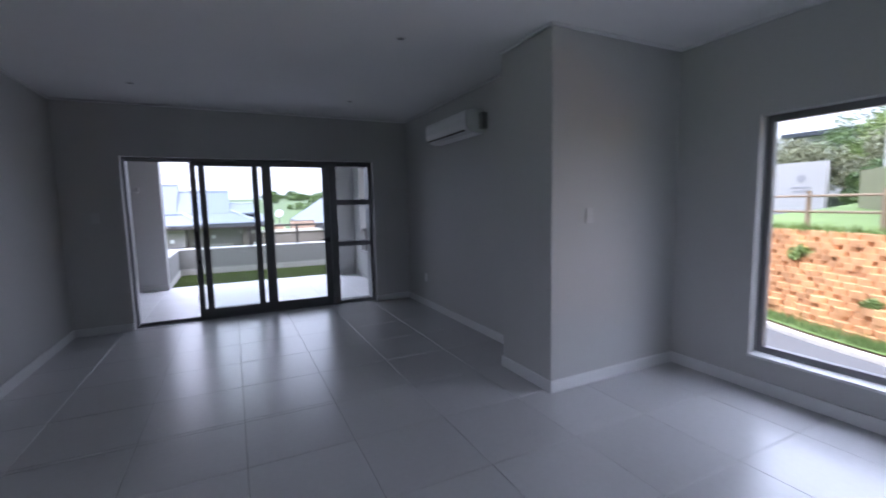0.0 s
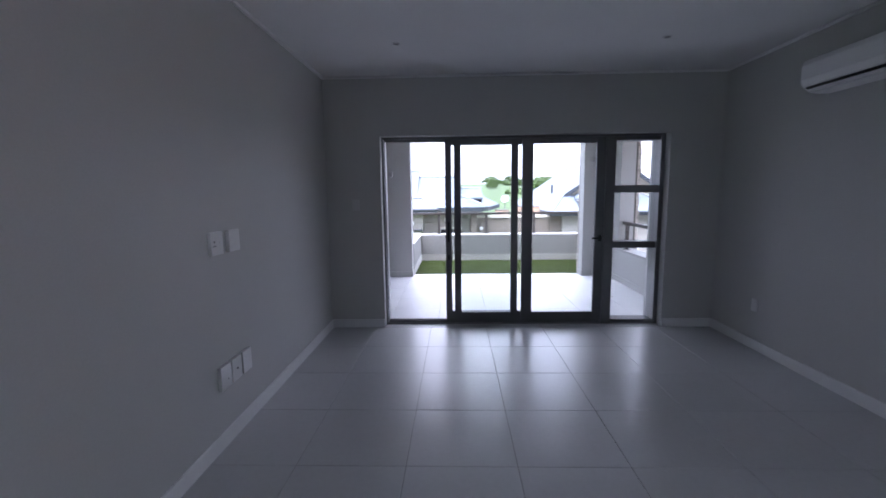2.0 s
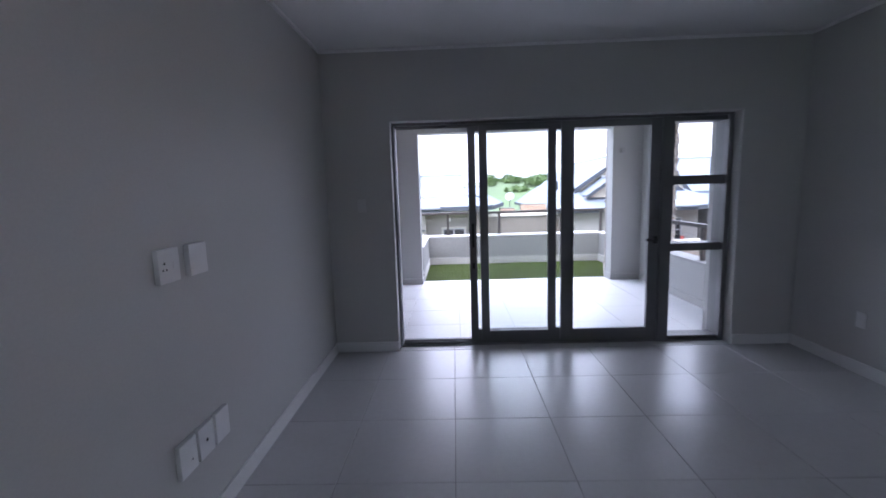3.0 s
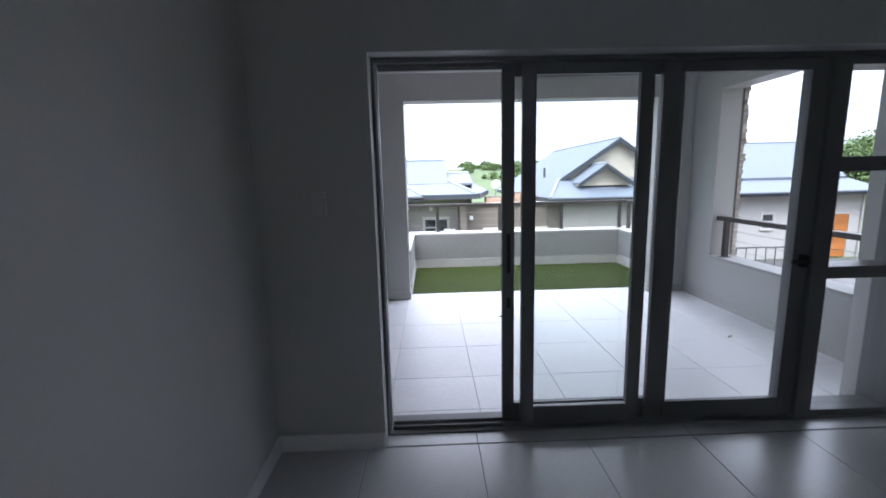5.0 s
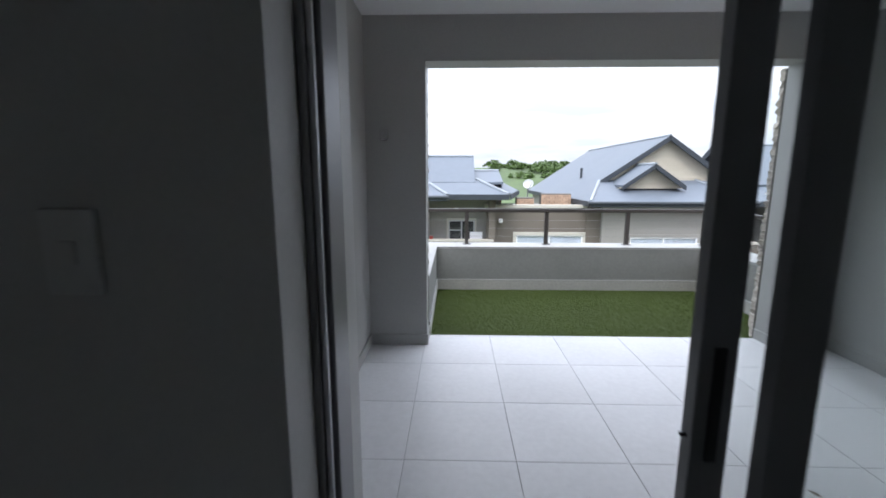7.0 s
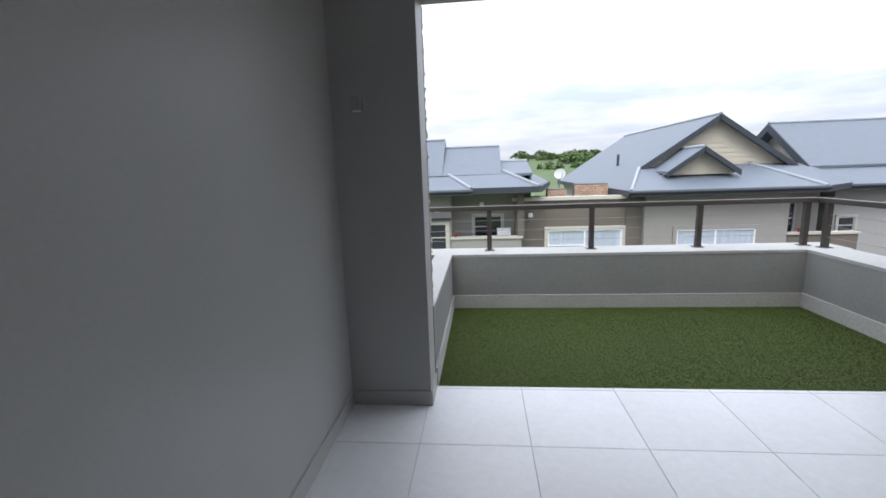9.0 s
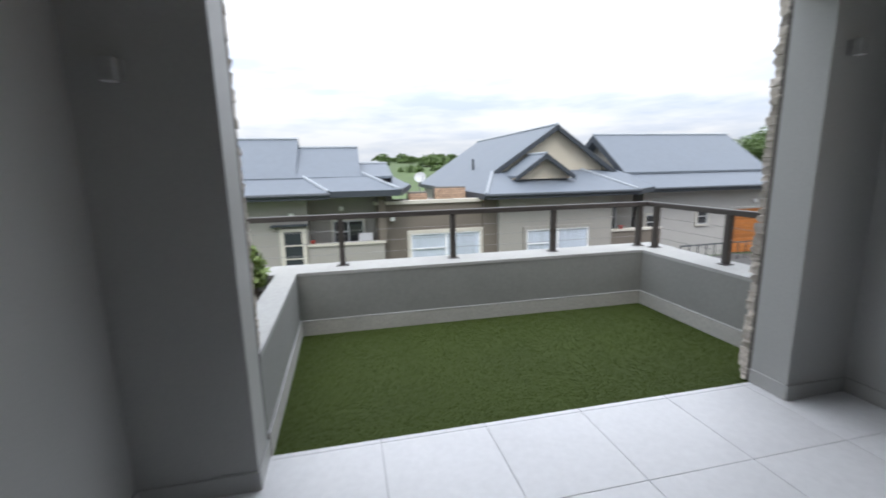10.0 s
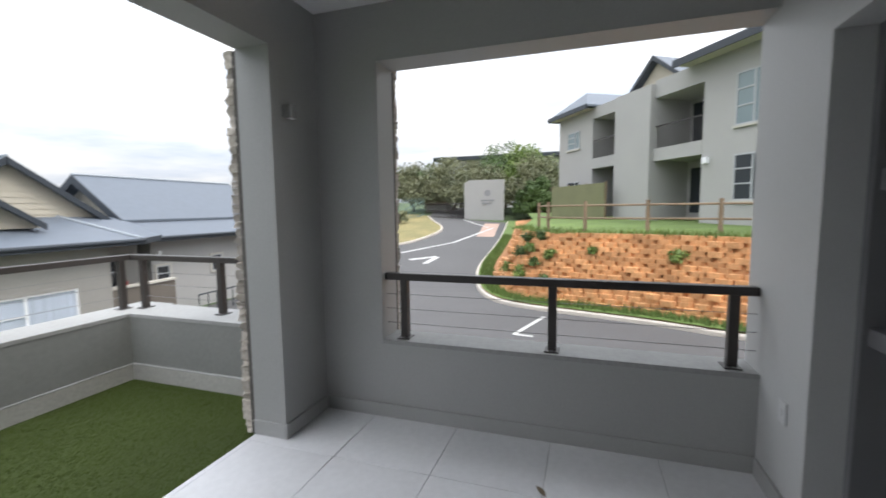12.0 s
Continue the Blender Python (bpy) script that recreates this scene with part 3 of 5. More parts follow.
def leaves(rng, centres, size, flat=0.5, per=40):
    """Loose leaf blades scattered about clump centres (x, y, z, radius)."""
    verts, faces = [], []
    for cx, cy, cz, cr in centres:
        for _ in range(per):
            d = rng.normal(size=3)
            d *= cr * rng.random() ** 0.4 / max(np.linalg.norm(d), 1e-6)
            p = np.array((cx, cy, cz)) + d * (1, 1, 0.8)
            a, b = rng.normal(size=3), rng.normal(size=3)
            a /= np.linalg.norm(a)
            b -= a * a.dot(b)
            b /= np.linalg.norm(b)
            s = size * (0.6 + 0.8 * rng.random())
            k = len(verts)
            verts += [p - a * s, p + b * s * flat, p + a * s, p - b * s * flat]
            faces.append((k, k + 1, k + 2, k + 3))
    return verts, faces


def leaf_part(name, verts, faces, material, parent, label=""):
    me = bpy.data.meshes.new(name)
    me.from_pydata([tuple(v) for v in verts], [], faces)
    me.materials.append(material)
    ob = new(name, me)
    ob.parent = parent
    ob.matrix_parent_inverse = parent.matrix_world.inverted()
    if label:
        ob["label"] = label
    return ob


def bush(at, r, h, seed, material, label, name="shrub", size=0.06, per=60, group=""):
    rng = np.random.default_rng(seed)
    t = thing(name, at, label, "shrub", group)
    x, y, z = at
    bm = bmesh.new()
    cs = []
    for i in range(7):
        a = 2 * math.pi * i / 7 + rng.random()
        tip = (x + math.cos(a) * r * 0.6 * rng.random(), y + math.sin(a) * r * 0.6 * rng.random(), z + h * (0.5 + 0.45 * rng.random()))
        tube(bm, (x, y, z - 0.02), tip, 0.012 * h + 0.004, 0.004, n=5)
        cs.append((*tip, r * 0.42))
        cs.append(((x + tip[0]) / 2 + rng.normal() * r * 0.3, (y + tip[1]) / 2 + rng.normal() * r * 0.3, z + h * 0.35, r * 0.42))
    part("stem", bm, M_BARK, t)
    leaf_part("foliage", *leaves(rng, cs, size, per=per), material, t)
    return t


bush((0.26, 5.08, 0.40), 0.20, 0.40, 3, M_LEAF_BRIGHT, "green leafy plant growing in the planter", "planter_plant", 0.032, 60)
bush((0.14, 4.66, 0.40), 0.24, 0.34, 4, M_LEAF_BRIGHT, "low green plant growing in the planter", "planter_plant", 0.032, 60)

# ---- stone cladding on the outer faces ----
M_STONE = mat("split_sandstone", (0.42, 0.37, 0.30), 0.85, vary=0.3, grain=35, blotch=6, bump=0.5, rand=0.35, tint=(0.46, 0.42, 0.38))


def stone_mesh(seed):
    rng = np.random.default_rng(seed)
    bm = bmesh.new()
    box(bm, -0.5, 0.5, -0.5, 0.5, -0.5, 0.5)
    bmesh.ops.subdivide_edges(bm, edges=bm.edges[:], cuts=1)
    for v in bm.verts:
        v.co += Vector(rng.normal(size=3) * 0.032)
    return mesh_of("stone", bm, M_STONE)


STONES = [stone_mesh(s) for s in range(6)]


def cladding(owner, along, x0, x1, fixed, z0, z1, seed):
    """Rough stone courses on a face; along 'x' or 'y', standing out from the plane at fixed."""
    rng = np.random.default_rng(seed)
    z = z0
    while z < z1:
        h = rng.uniform(0.035, 0.075)
        a = x0
        while a < x1 - 0.01:
            w = min(rng.uniform(0.10, 0.26), x1 - a)
            if x1 - a - w < 0.06:
                w = x1 - a
            d = rng.uniform(0.05, 0.08)
            ob = new("stone", STONES[rng.integers(6)])
            c = (a + w / 2, fixed + d / 2 - 0.006, z + h / 2) if along == "x" else (fixed + d / 2 - 0.006, a + w / 2, z + h / 2)
            s = (w * 0.97, d, h * 0.94) if along == "x" else (d, w * 0.97, h * 0.94)
            ob.matrix_world = Matrix.LocRotScale(c, Euler((0, 0, rng.normal() * 0.02)), s)
            ob.parent = owner
            ob.matrix_parent_inverse = owner.matrix_world.inverted()
            a += w
        z += h


M_MORTAR = mat("dark_mortar", (0.12, 0.11, 0.10), 0.95, vary=0.2, bump=0.5)
clad = structure("stone_cladding_right", boxes((PIL_R, BAL_R + 0.24, PIL_O + 0.001, PIL_O + 0.03, PAR_H + 0.001, 2.42)), M_MORTAR, "stacked sandstone cladding on the corner pillar", "stone cladding")
cladding(clad, "x", PIL_R, BAL_R + 0.24, PIL_O + 0.028, PAR_H + 0.002, 2.42, 11)
foot = structure("stone_cladding_foot", boxes((PIL_R, PAR_R, PIL_O + 0.001, PIL_O + 0.03, BAL_Z, PAR_H)), M_MORTAR, "stacked sandstone cladding at the pillar foot", "stone cladding")
cladding(foot, "x", PIL_R, PAR_R - 0.01, PIL_O + 0.028, BAL_Z, PAR_H, 12)
clad = structure("stone_cladding_side", boxes((BAL_R + 0.241, BAL_R + 0.27, SIDE_Y1, PIL_O, -0.1, 2.42)), M_MORTAR, "stacked sandstone cladding beside the side opening", "stone cladding")
cladding(clad, "y", SIDE_Y1, PIL_O, BAL_R + 0.268, -0.1, 2.42, 13)
clad = structure("stone_cladding_left", boxes((BAL_L, PIL_L, PIL_O + 0.001, PIL_O + 0.03, PAR_H + 0.001, 2.42)), M_MORTAR, "stacked sandstone cladding on the pillar by the planter", "stone cladding")
cladding(clad, "x", BAL_L + 0.15, PIL_L, PIL_O + 0.028, PAR_H + 0.002, 2.42, 14)

# ---- artificial grass ----
M_BLADE = mat("artificial_grass_blade", (0.048, 0.071, 0.010), 0.8, vary=0.10, grain=22, blotch=1.2, bump=0, tint=(0.052, 0.074, 0.012), spec=0.1)
rng = np.random.default_rng(21)
N = 130000
gx, gy = rng.uniform(PAR_L + 0.015, PAR_R - 0.015, N), rng.uniform(PIL_O + 0.004, PAR_Y - 0.015, N)
ang, hgt, lean = rng.uniform(0, 2 * np.pi, N), rng.uniform(0.005, 0.009, N), rng.uniform(-0.011, 0.011, (N, 2))
w = 0.0036
va = np.stack([gx - w * np.cos(ang), gy - w * np.sin(ang), np.full(N, BAL_Z - 0.016)], 1)
vb = np.stack([gx + w * np.cos(ang), gy + w * np.sin(ang), np.full(N, BAL_Z - 0.016)], 1)
vc = np.stack([gx + lean[:, 0], gy + lean[:, 1], hgt + BAL_Z - 0.016], 1)
verts = np.stack([va, vb, vc], 1).reshape(-1, 3)
me = bpy.data.meshes.new("artificial_grass")
me.from_pydata(verts.tolist(), [], np.arange(3 * N).reshape(-1, 3).tolist())
me.materials.append(M_BLADE)
tagged(new("artificial_grass", me), "short green artificial grass on the balcony edge", "artificial grass", kind="stuff")

# ---- litter on the balcony floor ----
M_DRY = mat("dry_leaf", (0.20, 0.16, 0.11), 0.85, vary=0.3, bump=0.2)
for x, y, a, s in ((3.70, 1.56, 0.6, 0.05), (2.62, 1.35, 2.1, 0.03), (2.95, 1.9, 0.3, 0.022)):
    bm = bmesh.new()
    pts = [(-1, 0, 0.03), (-0.4, 0.32, 0.16), (0.35, 0.26, 0.10), (1, 0.05, 0.02), (0.3, -0.28, 0.12), (-0.45, -0.25, 0.18)]
    slab(bm, [(x + s * (px * math.cos(a) - py * math.sin(a)), y + s * (px * math.sin(a) + py * math.cos(a)), BAL_Z + s * pz * 0.5) for px, py, pz in pts], (0, 0, 0.0012))
    tagged(part("dry_leaf", bm, M_DRY, None), "small curled brown leaf lying on the tiles", "leaf")

# ---- outdoors: ground, road, bank ----
M_GROUND = mat("grass_and_soil", (0.052, 0.080, 0.033), 0.95, vary=0.35, grain=3.0, blotch=0.12, bump=0.5, tint=(0.07, 0.105, 0.035))
M_ASPHALT = mat("worn_asphalt", (0.077, 0.075, 0.075), 0.85, vary=0.22, grain=45, blotch=0.35, bump=0.35)
M_KERB = mat("pale_concrete_kerb", (0.42, 0.38, 0.33), 0.85, vary=0.2, grain=20, bump=0.3)
M_PAINT = mat("white_road_paint", (0.40, 0.40, 0.385), 0.7, vary=0.2, grain=30, bump=0.1)
M_BRICKPAVE = mat("red_paving", (0.36, 0.25, 0.20), 0.85, vary=0.25, grain=8, bump=0.3)
M_VERGE = mat("dry_verge_grass", (0.17, 0.17, 0.06), 0.95, vary=0.35, grain=7, blotch=0.7, bump=0.6, tint=(0.20, 0.16, 0.07))
M_LAWN = mat("bank_grass", (0.11, 0.165, 0.04), 0.95, vary=0.35, grain=9, blotch=0.8, bump=0.5)
M_REDSOIL = mat("red_brown_soil", (0.44, 0.21, 0.09), 0.95, vary=0.25, grain=12, blotch=1.0, bump=0.6)


def smooth(a, b, v):
    v = min(1.0, max(0.0, (v - a) / (b - a)))
    return v * v * (3 - 2 * v)


def ground_z(x, y):
    """The lie of the land: level by the flat, rising to the gate, falling to the lower houses, a hill far off."""
    u, v = 0.951 * x + 0.309 * y, -0.309 * x + 0.951 * y
    s = smooth(4.0, 10.0, v)
    z = -1.5 + 0.1 * min(30, max(0.0, u - 17)) * (1 - s) - 1.2 * s
    far = math.hypot(x, y)
    return z + 9.5 * smooth(70, 190, far) * (0.75 + 0.25 * math.sin(x * 0.021 + 1.2)) * (0.8 + 0.2 * math.sin(y * 0.017))


def axis_steps(lo, hi):
    vals, v = [0.0], 0.0
    while v < hi:
        v += 1.0 if v < 40 else max(1.0, v * 0.09)
        vals.append(min(v, hi))
    v = 0.0
    while v > lo:
        v -= 1.0 if v > -20 else max(1.0, -v * 0.09)
        vals.insert(0, max(v, lo))
    return vals


xs, ys = axis_steps(-900, 900), axis_steps(-900, 900)
verts = [(x, y, ground_z(x, y) - 0.03 - (1.2 if -0.9 < x < 5.6 and -10 < y < 5.7 else 0)) for y in ys for x in xs]
nx = len(xs)
faces = [(j * nx + i, j * nx + i + 1, (j + 1) * nx + i + 1, (j + 1) * nx + i) for j in range(len(ys) - 1) for i in range(nx - 1)]
me = bpy.data.meshes.new("ground")
me.from_pydata(verts, [], faces)
me.materials.append(M_GROUND)
me.polygons.foreach_set("use_smooth", [True] * len(me.polygons))
tagged(new("ground", me), "grass and bare soil rolling towards green hills", "ground", kind="structure")


def resample(pts, step):
    out = [Vector(pts[0])]
    for a, b in zip(pts, pts[1:]):
        a, b = Vector(a), Vector(b)
        n = max(1, round((b - a).length / step))
        out += [a.lerp(b, (i + 1) / n) for i in range(n)]
    return out


def soften(pts, times=2):
    for _ in range(times):
        pts = [pts[0]] + [Vector(a) * s + Vector(b) * (1 - s) for a, b in zip(pts, pts[1:]) for s in (0.75, 0.25)] + [pts[-1]]
    return [Vector(p) for p in pts]


def loft(left, right, lift, n_cross=10):
    """A sheet between two lines with the same number of points, lying on the ground."""
    bm = bmesh.new()
    rows = []
    for a, b in zip(left, right):
        rows.append([bm.verts.new((p.x, p.y, ground_z(p.x, p.y) + lift)) for p in (a.lerp(b, i / n_cross) for i in range(n_cross + 1))])
    for r, s in zip(rows, rows[1:]):
        for i in range(n_cross):
            bm.faces.new((r[i], r[i + 1], s[i + 1], s[i]))
    return bm


def even(pts, n):
    pts = [Vector(p) for p in pts]
    d = [0.0]
    for a, b in zip(pts, pts[1:]):
        d.append(d[-1] + (b - a).length)
    out = []
    for i in range(n):
        t, k = d[-1] * i / (n - 1), 0
        while k < len(d) - 2 and d[k + 1] < t:
            k += 1
        out.append(pts[k].lerp(pts[k + 1], (t - d[k]) / max(1e-6, d[k + 1] - d[k])))
    return out


BANK = soften([(9.6, -16), (11.3, -5.0), (12.0, -2.1), (12.9, -0.26), (13.6, 2.3), (14.1, 3.7), (15.3, 4.65), (17.4, 5.4), (19.7, 5.85), (23.4, 6.0), (28, 6.35), (34.2, 7.1)])
LEFT = soften([(5.5, -18), (5.5, -8), (5.5, -2), (5.6, 4), (6.2, 9), (9.5, 15.2), (14, 16.9), (19.5, 17.3), (22.2, 16.2), (22.6, 12.5), (23.6, 11.1), (26, 10.6), (28.8, 10.5), (31, 11.2), (33.2, 12.6), (36.5, 14.3)])
structure("road", loft(even(LEFT, 70), even(BANK, 70), 0.02, 14), M_ASPHALT, "worn grey asphalt road and parking yard", "road")
structure("road_beyond_gate", loft(even([(36.5, 14.3), (46, 17), (60, 20)], 8), even([(35.6, 10.6), (46, 12), (60, 14)], 8), 0.02, 4), M_ASPHALT, "asphalt road beyond the gate", "road")


def kerb(name, pts, label):
    bm = bmesh.new()
    pts = resample(pts, 0.5)
    prev = None
    for i, p in enumerate(pts):
        d = (pts[min(i + 1, len(pts) - 1)] - pts[max(i - 1, 0)]).normalized()
        n = Vector((d.y, -d.x))
        z = ground_z(p.x, p.y)
        ring = [bm.verts.new((p.x + n.x * o, p.y + n.y * o, z + h)) for o, h in ((-0.03, -0.06), (0.0, 0.10), (0.03, 0.13), (0.13, 0.13), (0.15, -0.06))]
        if prev:
            for k in range(4):
                bm.faces.new((prev[k], prev[k + 1], ring[k + 1], ring[k]))
        prev = ring
    return structure(name, bm, M_KERB, label, "kerb")


kerb("kerb_bank", BANK, "pale concrete kerb along the foot of the bank")
verge_line = [p for p in LEFT if p.x > 22.3]
kerb("kerb_verge", verge_line[::-1], "pale concrete kerb around the dry verge")
outer = even([(30, 19), (33, 20), (40, 22)], 14)
structure("verge", loft(even(verge_line, 14), outer, 0.10, 6), M_VERGE, "dry yellowing grass verge by the gate road", "ground")


def marking(name, pts, width, label, material=None, lift=0.028):
    pts = resample(pts, 1.0)
    l, r = [], []
    for i, p in enumerate(pts):
        d = (pts[min(i + 1, len(pts) - 1)] - pts[max(i - 1, 0)]).normalized()
        n = Vector((d.y, -d.x)) * width / 2
        l.append(p - n), r.append(p + n)
    structure(name, loft(l, r, lift, 1), material or M_PAINT, label, "road marking")


marking("road_marking_bay", [(11.16, 2.90), (13.0, 2.38)], 0.11, "white painted parking bay line")
marking("road_marking_tick", [(11.19, 2.88), (11.13, 2.45)], 0.11, "short white painted end of a bay line", lift=0.031)
marking("road_marking_arrow", [(20.2, 9.3), (21.2, 8.25)], 0.30, "white painted arrow bar on the road")
marking("road_marking_arrow_tip", [(21.1, 8.2), (19.6, 8.3)], 0.28, "white painted arrow tip on the road", lift=0.031)
marking("road_marking_edge", [(20.6, 10.9), (21.7, 10.3), (25.1, 8.6), (31.4, 7.55)], 0.20, "long white painted line across the junction")
marking("road_marking_gate", [(31.4, 7.9), (33.2, 9.4), (35.4, 10.9)], 0.18, "white painted line towards the gate")
marking("paved_strip", [(27.5, 7.3), (33.5, 8.1)], 1.1, "band of red paving beside the sign wall", M_BRICKPAVE, 0.024)


def offset(pts, d):
    out = []
    for i, p in enumerate(pts):
        t = (pts[min(i + 1, len(pts) - 1)] - pts[max(i - 1, 0)]).normalized()
        out.append(p + Vector((t.y, -t.x)) * d)
    return out


BANK_TOP = 0.62
line = even(BANK, 60)
foot_l, toe_l, top_l = offset(line, 0.12), offset(line, 0.69), offset(line, 1.66)
bm = bmesh.new()
rows = []
for i, (a, b, c) in enumerate(zip(foot_l, toe_l, top_l)):
    fade = 1 - smooth(18.5, 24, b.x)
    zt = max(ground_z(c.x, c.y) + 0.25, BANK_TOP * fade + (1 - fade) * (ground_z(c.x, c.y) + 0.3))
    c2 = c + (c - b).normalized() * 0.25
    rows.append([bm.verts.new((p.x, p.y, z)) for p, z in ((a, ground_z(a.x, a.y) + 0.10), (b, ground_z(b.x, b.y) + 0.16), (c, zt), (c2, zt + 0.02))])
for r, s in zip(rows, rows[1:]):
    for k in range(3):
        bm.faces.new((r[k], r[k + 1], s[k + 1], s[k]))
ob = structure("bank", bm, M_REDSOIL, "red soil bank behind the block retaining wall", "bank")
ob.data.materials.append(M_LAWN)
grass_strip = loft(foot_l, toe_l, 0.17, 2)
structure("grass_strip", grass_strip, M_LAWN, "strip of green grass between kerb and bank", "ground")
bm = bmesh.new()
plateau = [(p.x, p.y, BANK_TOP + 0.02) for p in offset(line, 1.9) if p.x < 21]
plateau += [(26, 4.2, 0.8), (34, 5.5, 1.0), (60, 6, 1.2), (60, -40, 1.0), (11.5, -40, 0.64)]
f = poly(bm, plateau)
bmesh.ops.triangulate(bm, faces=[f])
structure("terrace_lawn", bm, M_LAWN, "green lawn on top of the bank", "ground")

# grass tufts along the foot of the bank and on its edge
rng = np.random.default_rng(5)
verts, faces = [], []
pairs = list(zip(even(offset(line, 0.2), 400), even(offset(line, 0.85), 400)))
tops = even(offset(line, 1.78), 400)
for k in range(15000):
    i = rng.integers(60, 330)
    if rng.random() < 0.72:
        p = pairs[i][0].lerp(pairs[i][1], rng.random())
        z = ground_z(p.x, p.y) + 0.13
    else:
        p = tops[i] + Vector((rng.normal() * 0.15, rng.normal() * 0.15))
        z = BANK_TOP
        if p.x > 18.5:
            continue
    h, a = rng.uniform(0.08, 0.26), rng.uniform(0, 2 * math.pi)
    n = len(verts)
    verts += [(p.x - 0.02 * math.cos(a), p.y - 0.02 * math.sin(a), z), (p.x + 0.02 * math.cos(a), p.y + 0.02 * math.sin(a), z),
              (p.x + rng.normal() * 0.06, p.y + rng.normal() * 0.06, z + h)]
    faces.append((n, n + 1, n + 2))
me = bpy.data.meshes.new("grass_tufts")
me.from_pydata(verts, [], faces)
me.materials.append(M_LAWN)
tagged(new("grass_tufts", me), "uneven green grass tufts along the bank", "grass", kind="stuff")

# weeds on the bank
for i, (t, up, r) in enumerate(((0.50, 0.9, 0.34), (0.475, 0.62, 0.28), (0.455, 0.72, 0.26), (0.50, 0.5, 0.28), (0.405, 0.66, 0.38), (0.52, 0.3, 0.4), (0.535, 0.6, 0.4), (0.30, 0.5, 0.3), (0.345, 0.3, 0.25), (0.53, 0.85, 0.36), (0.545, 0.3, 0.36), (0.515, 0.7, 0.3), (0.49, 0.25, 0.3))):
    k = int(t * 59)
    a, b = toe_l[k], top_l[k]
    p = a.lerp(b, up)
    z = (1 - up) * (ground_z(a.x, a.y) + 0.16) + up * BANK_TOP
    bush((p.x - 0.1, p.y, z), r * 0.85, r * 0.8, 40 + i, M_LEAF_BRIGHT if i % 3 else M_LEAF, "wild green weed growing out of the bank", "weed", 0.04, 40, "weeds on the bank")

# ---- pole fence on the terrace ----
M_POLE = mat("weathered_pole", (0.22, 0.155, 0.10), 0.85, vary=0.3, grain=14, bump=0.4)
fence = thing("pole_fence", (15.5, 0, BANK_TOP), "weathered round pole fence with two rails", "fence")
fl = [p for p in offset(line, 2.5) if p.x < 19]
fpts = even(fl, 13)
for p in fpts:
    bm = bmesh.new()
    tube(bm, (p.x, p.y, BANK_TOP - 0.1), (p.x, p.y, BANK_TOP + 1.0), 0.065, 0.055, n=10)
    part("post", bm, M_POLE, fence, smooth=False)
for a, b in zip(fpts, fpts[1:]):
    for h in (0.45, 0.86):
        bm = bmesh.new()
        tube(bm, (a.x, a.y, BANK_TOP + h), (b.x, b.y, BANK_TOP + h), 0.03, n=8)
        part("rail", bm, M_POLE, fence)

# ---- houses ----
M_ROOF = mat("blue_grey_roof_sheet", (0.105, 0.124, 0.150), 0.58, vary=0.08, grain=4, blotch=0.5, bump=0.05)
M_RIDGE = mat("pale_roof_flashing", (0.24, 0.265, 0.29), 0.5, vary=0.1, bump=0.03)
M_FASCIA = mat("dark_slate_fascia", (0.030, 0.037, 0.046), 0.6, vary=0.1, bump=0.03)
M_HOUSE = mat("warm_grey_render", (0.28, 0.268, 0.246), 0.85, vary=0.08, grain=25, blotch=0.6, bump=0.25)
M_HOUSE_LT = mat("light_grey_render", (0.36, 0.353, 0.338), 0.85, vary=0.06, grain=25, blotch=0.6, bump=0.2)
M_BROWN = mat("brown_grey_render", (0.14, 0.12, 0.10), 0.85, vary=0.12, grain=25, blotch=0.8, bump=0.25)
M_SIDING = mat("cream_board_siding", (0.44, 0.40, 0.32), 0.8, vary=0.06, grain=20, bump=0.1)
M_CREAM = mat("cream_window_surround", (0.48, 0.455, 0.40), 0.8, vary=0.06, bump=0.1)
M_WFRAME = mat("grey_window_frame", (0.40, 0.41, 0.42), 0.5, vary=0.05, bump=0)
M_CURTAIN = mat("white_curtain", (0.50, 0.53, 0.62), 0.9, vary=0.2, grain=3, blotch=2, bump=0, stretch=(6, 6, 0.15))
M_DARKROOM = mat("dark_interior", (0.03, 0.03, 0.035), 0.9, bump=0)
M_PANE = mat("window_pane", (0.035, 0.04, 0.045), 0.2, vary=0.1, bump=0, spec=0.25)
# paler pane: the sky's reflection is put into its base colour
M_PANE_PALE = mat("sky_lit_pane", (0.17, 0.22, 0.23), 0.10, vary=0.1, bump=0, spec=0.6)
M_BRICK = mat("orange_brick", (0.42, 0.29, 0.20), 0.9, vary=0.15, grain=10, bump=0.4, rand=0.15)
M_GARAGE = mat("varnished_timber", (0.36, 0.13, 0.032), 0.5, vary=0.35, grain=6, blotch=2, bump=0.1, stretch=(0.5, 0.5, 9), rand=0.2)


def fascia(house, a, b, depth=0.22, thick=0.05):
    """A board hung below the line from a to b."""
    bm = bmesh.new()
    a, b = Vector(a), Vector(b)
    n = (b - a).cross(Vector((0, 0, 1))).normalized() * thick
    slab(bm, [a, b, b - Vector((0, 0, depth)), a - Vector((0, 0, depth))], n)
    part("fascia", bm, M_FASCIA, house, "dark slate fascia board")


def gutter(house, a, b):
    bm = bmesh.new()
    tube(bm, a, b, 0.065, n=8)
    part("gutter", bm, M_FASCIA, house, "dark gutter")


def roof_plane(house, pts, name="roof", thick=0.09):
    bm = bmesh.new()
    slab(bm, pts, (0, 0, -thick))
    return part(name, bm, M_ROOF, house)


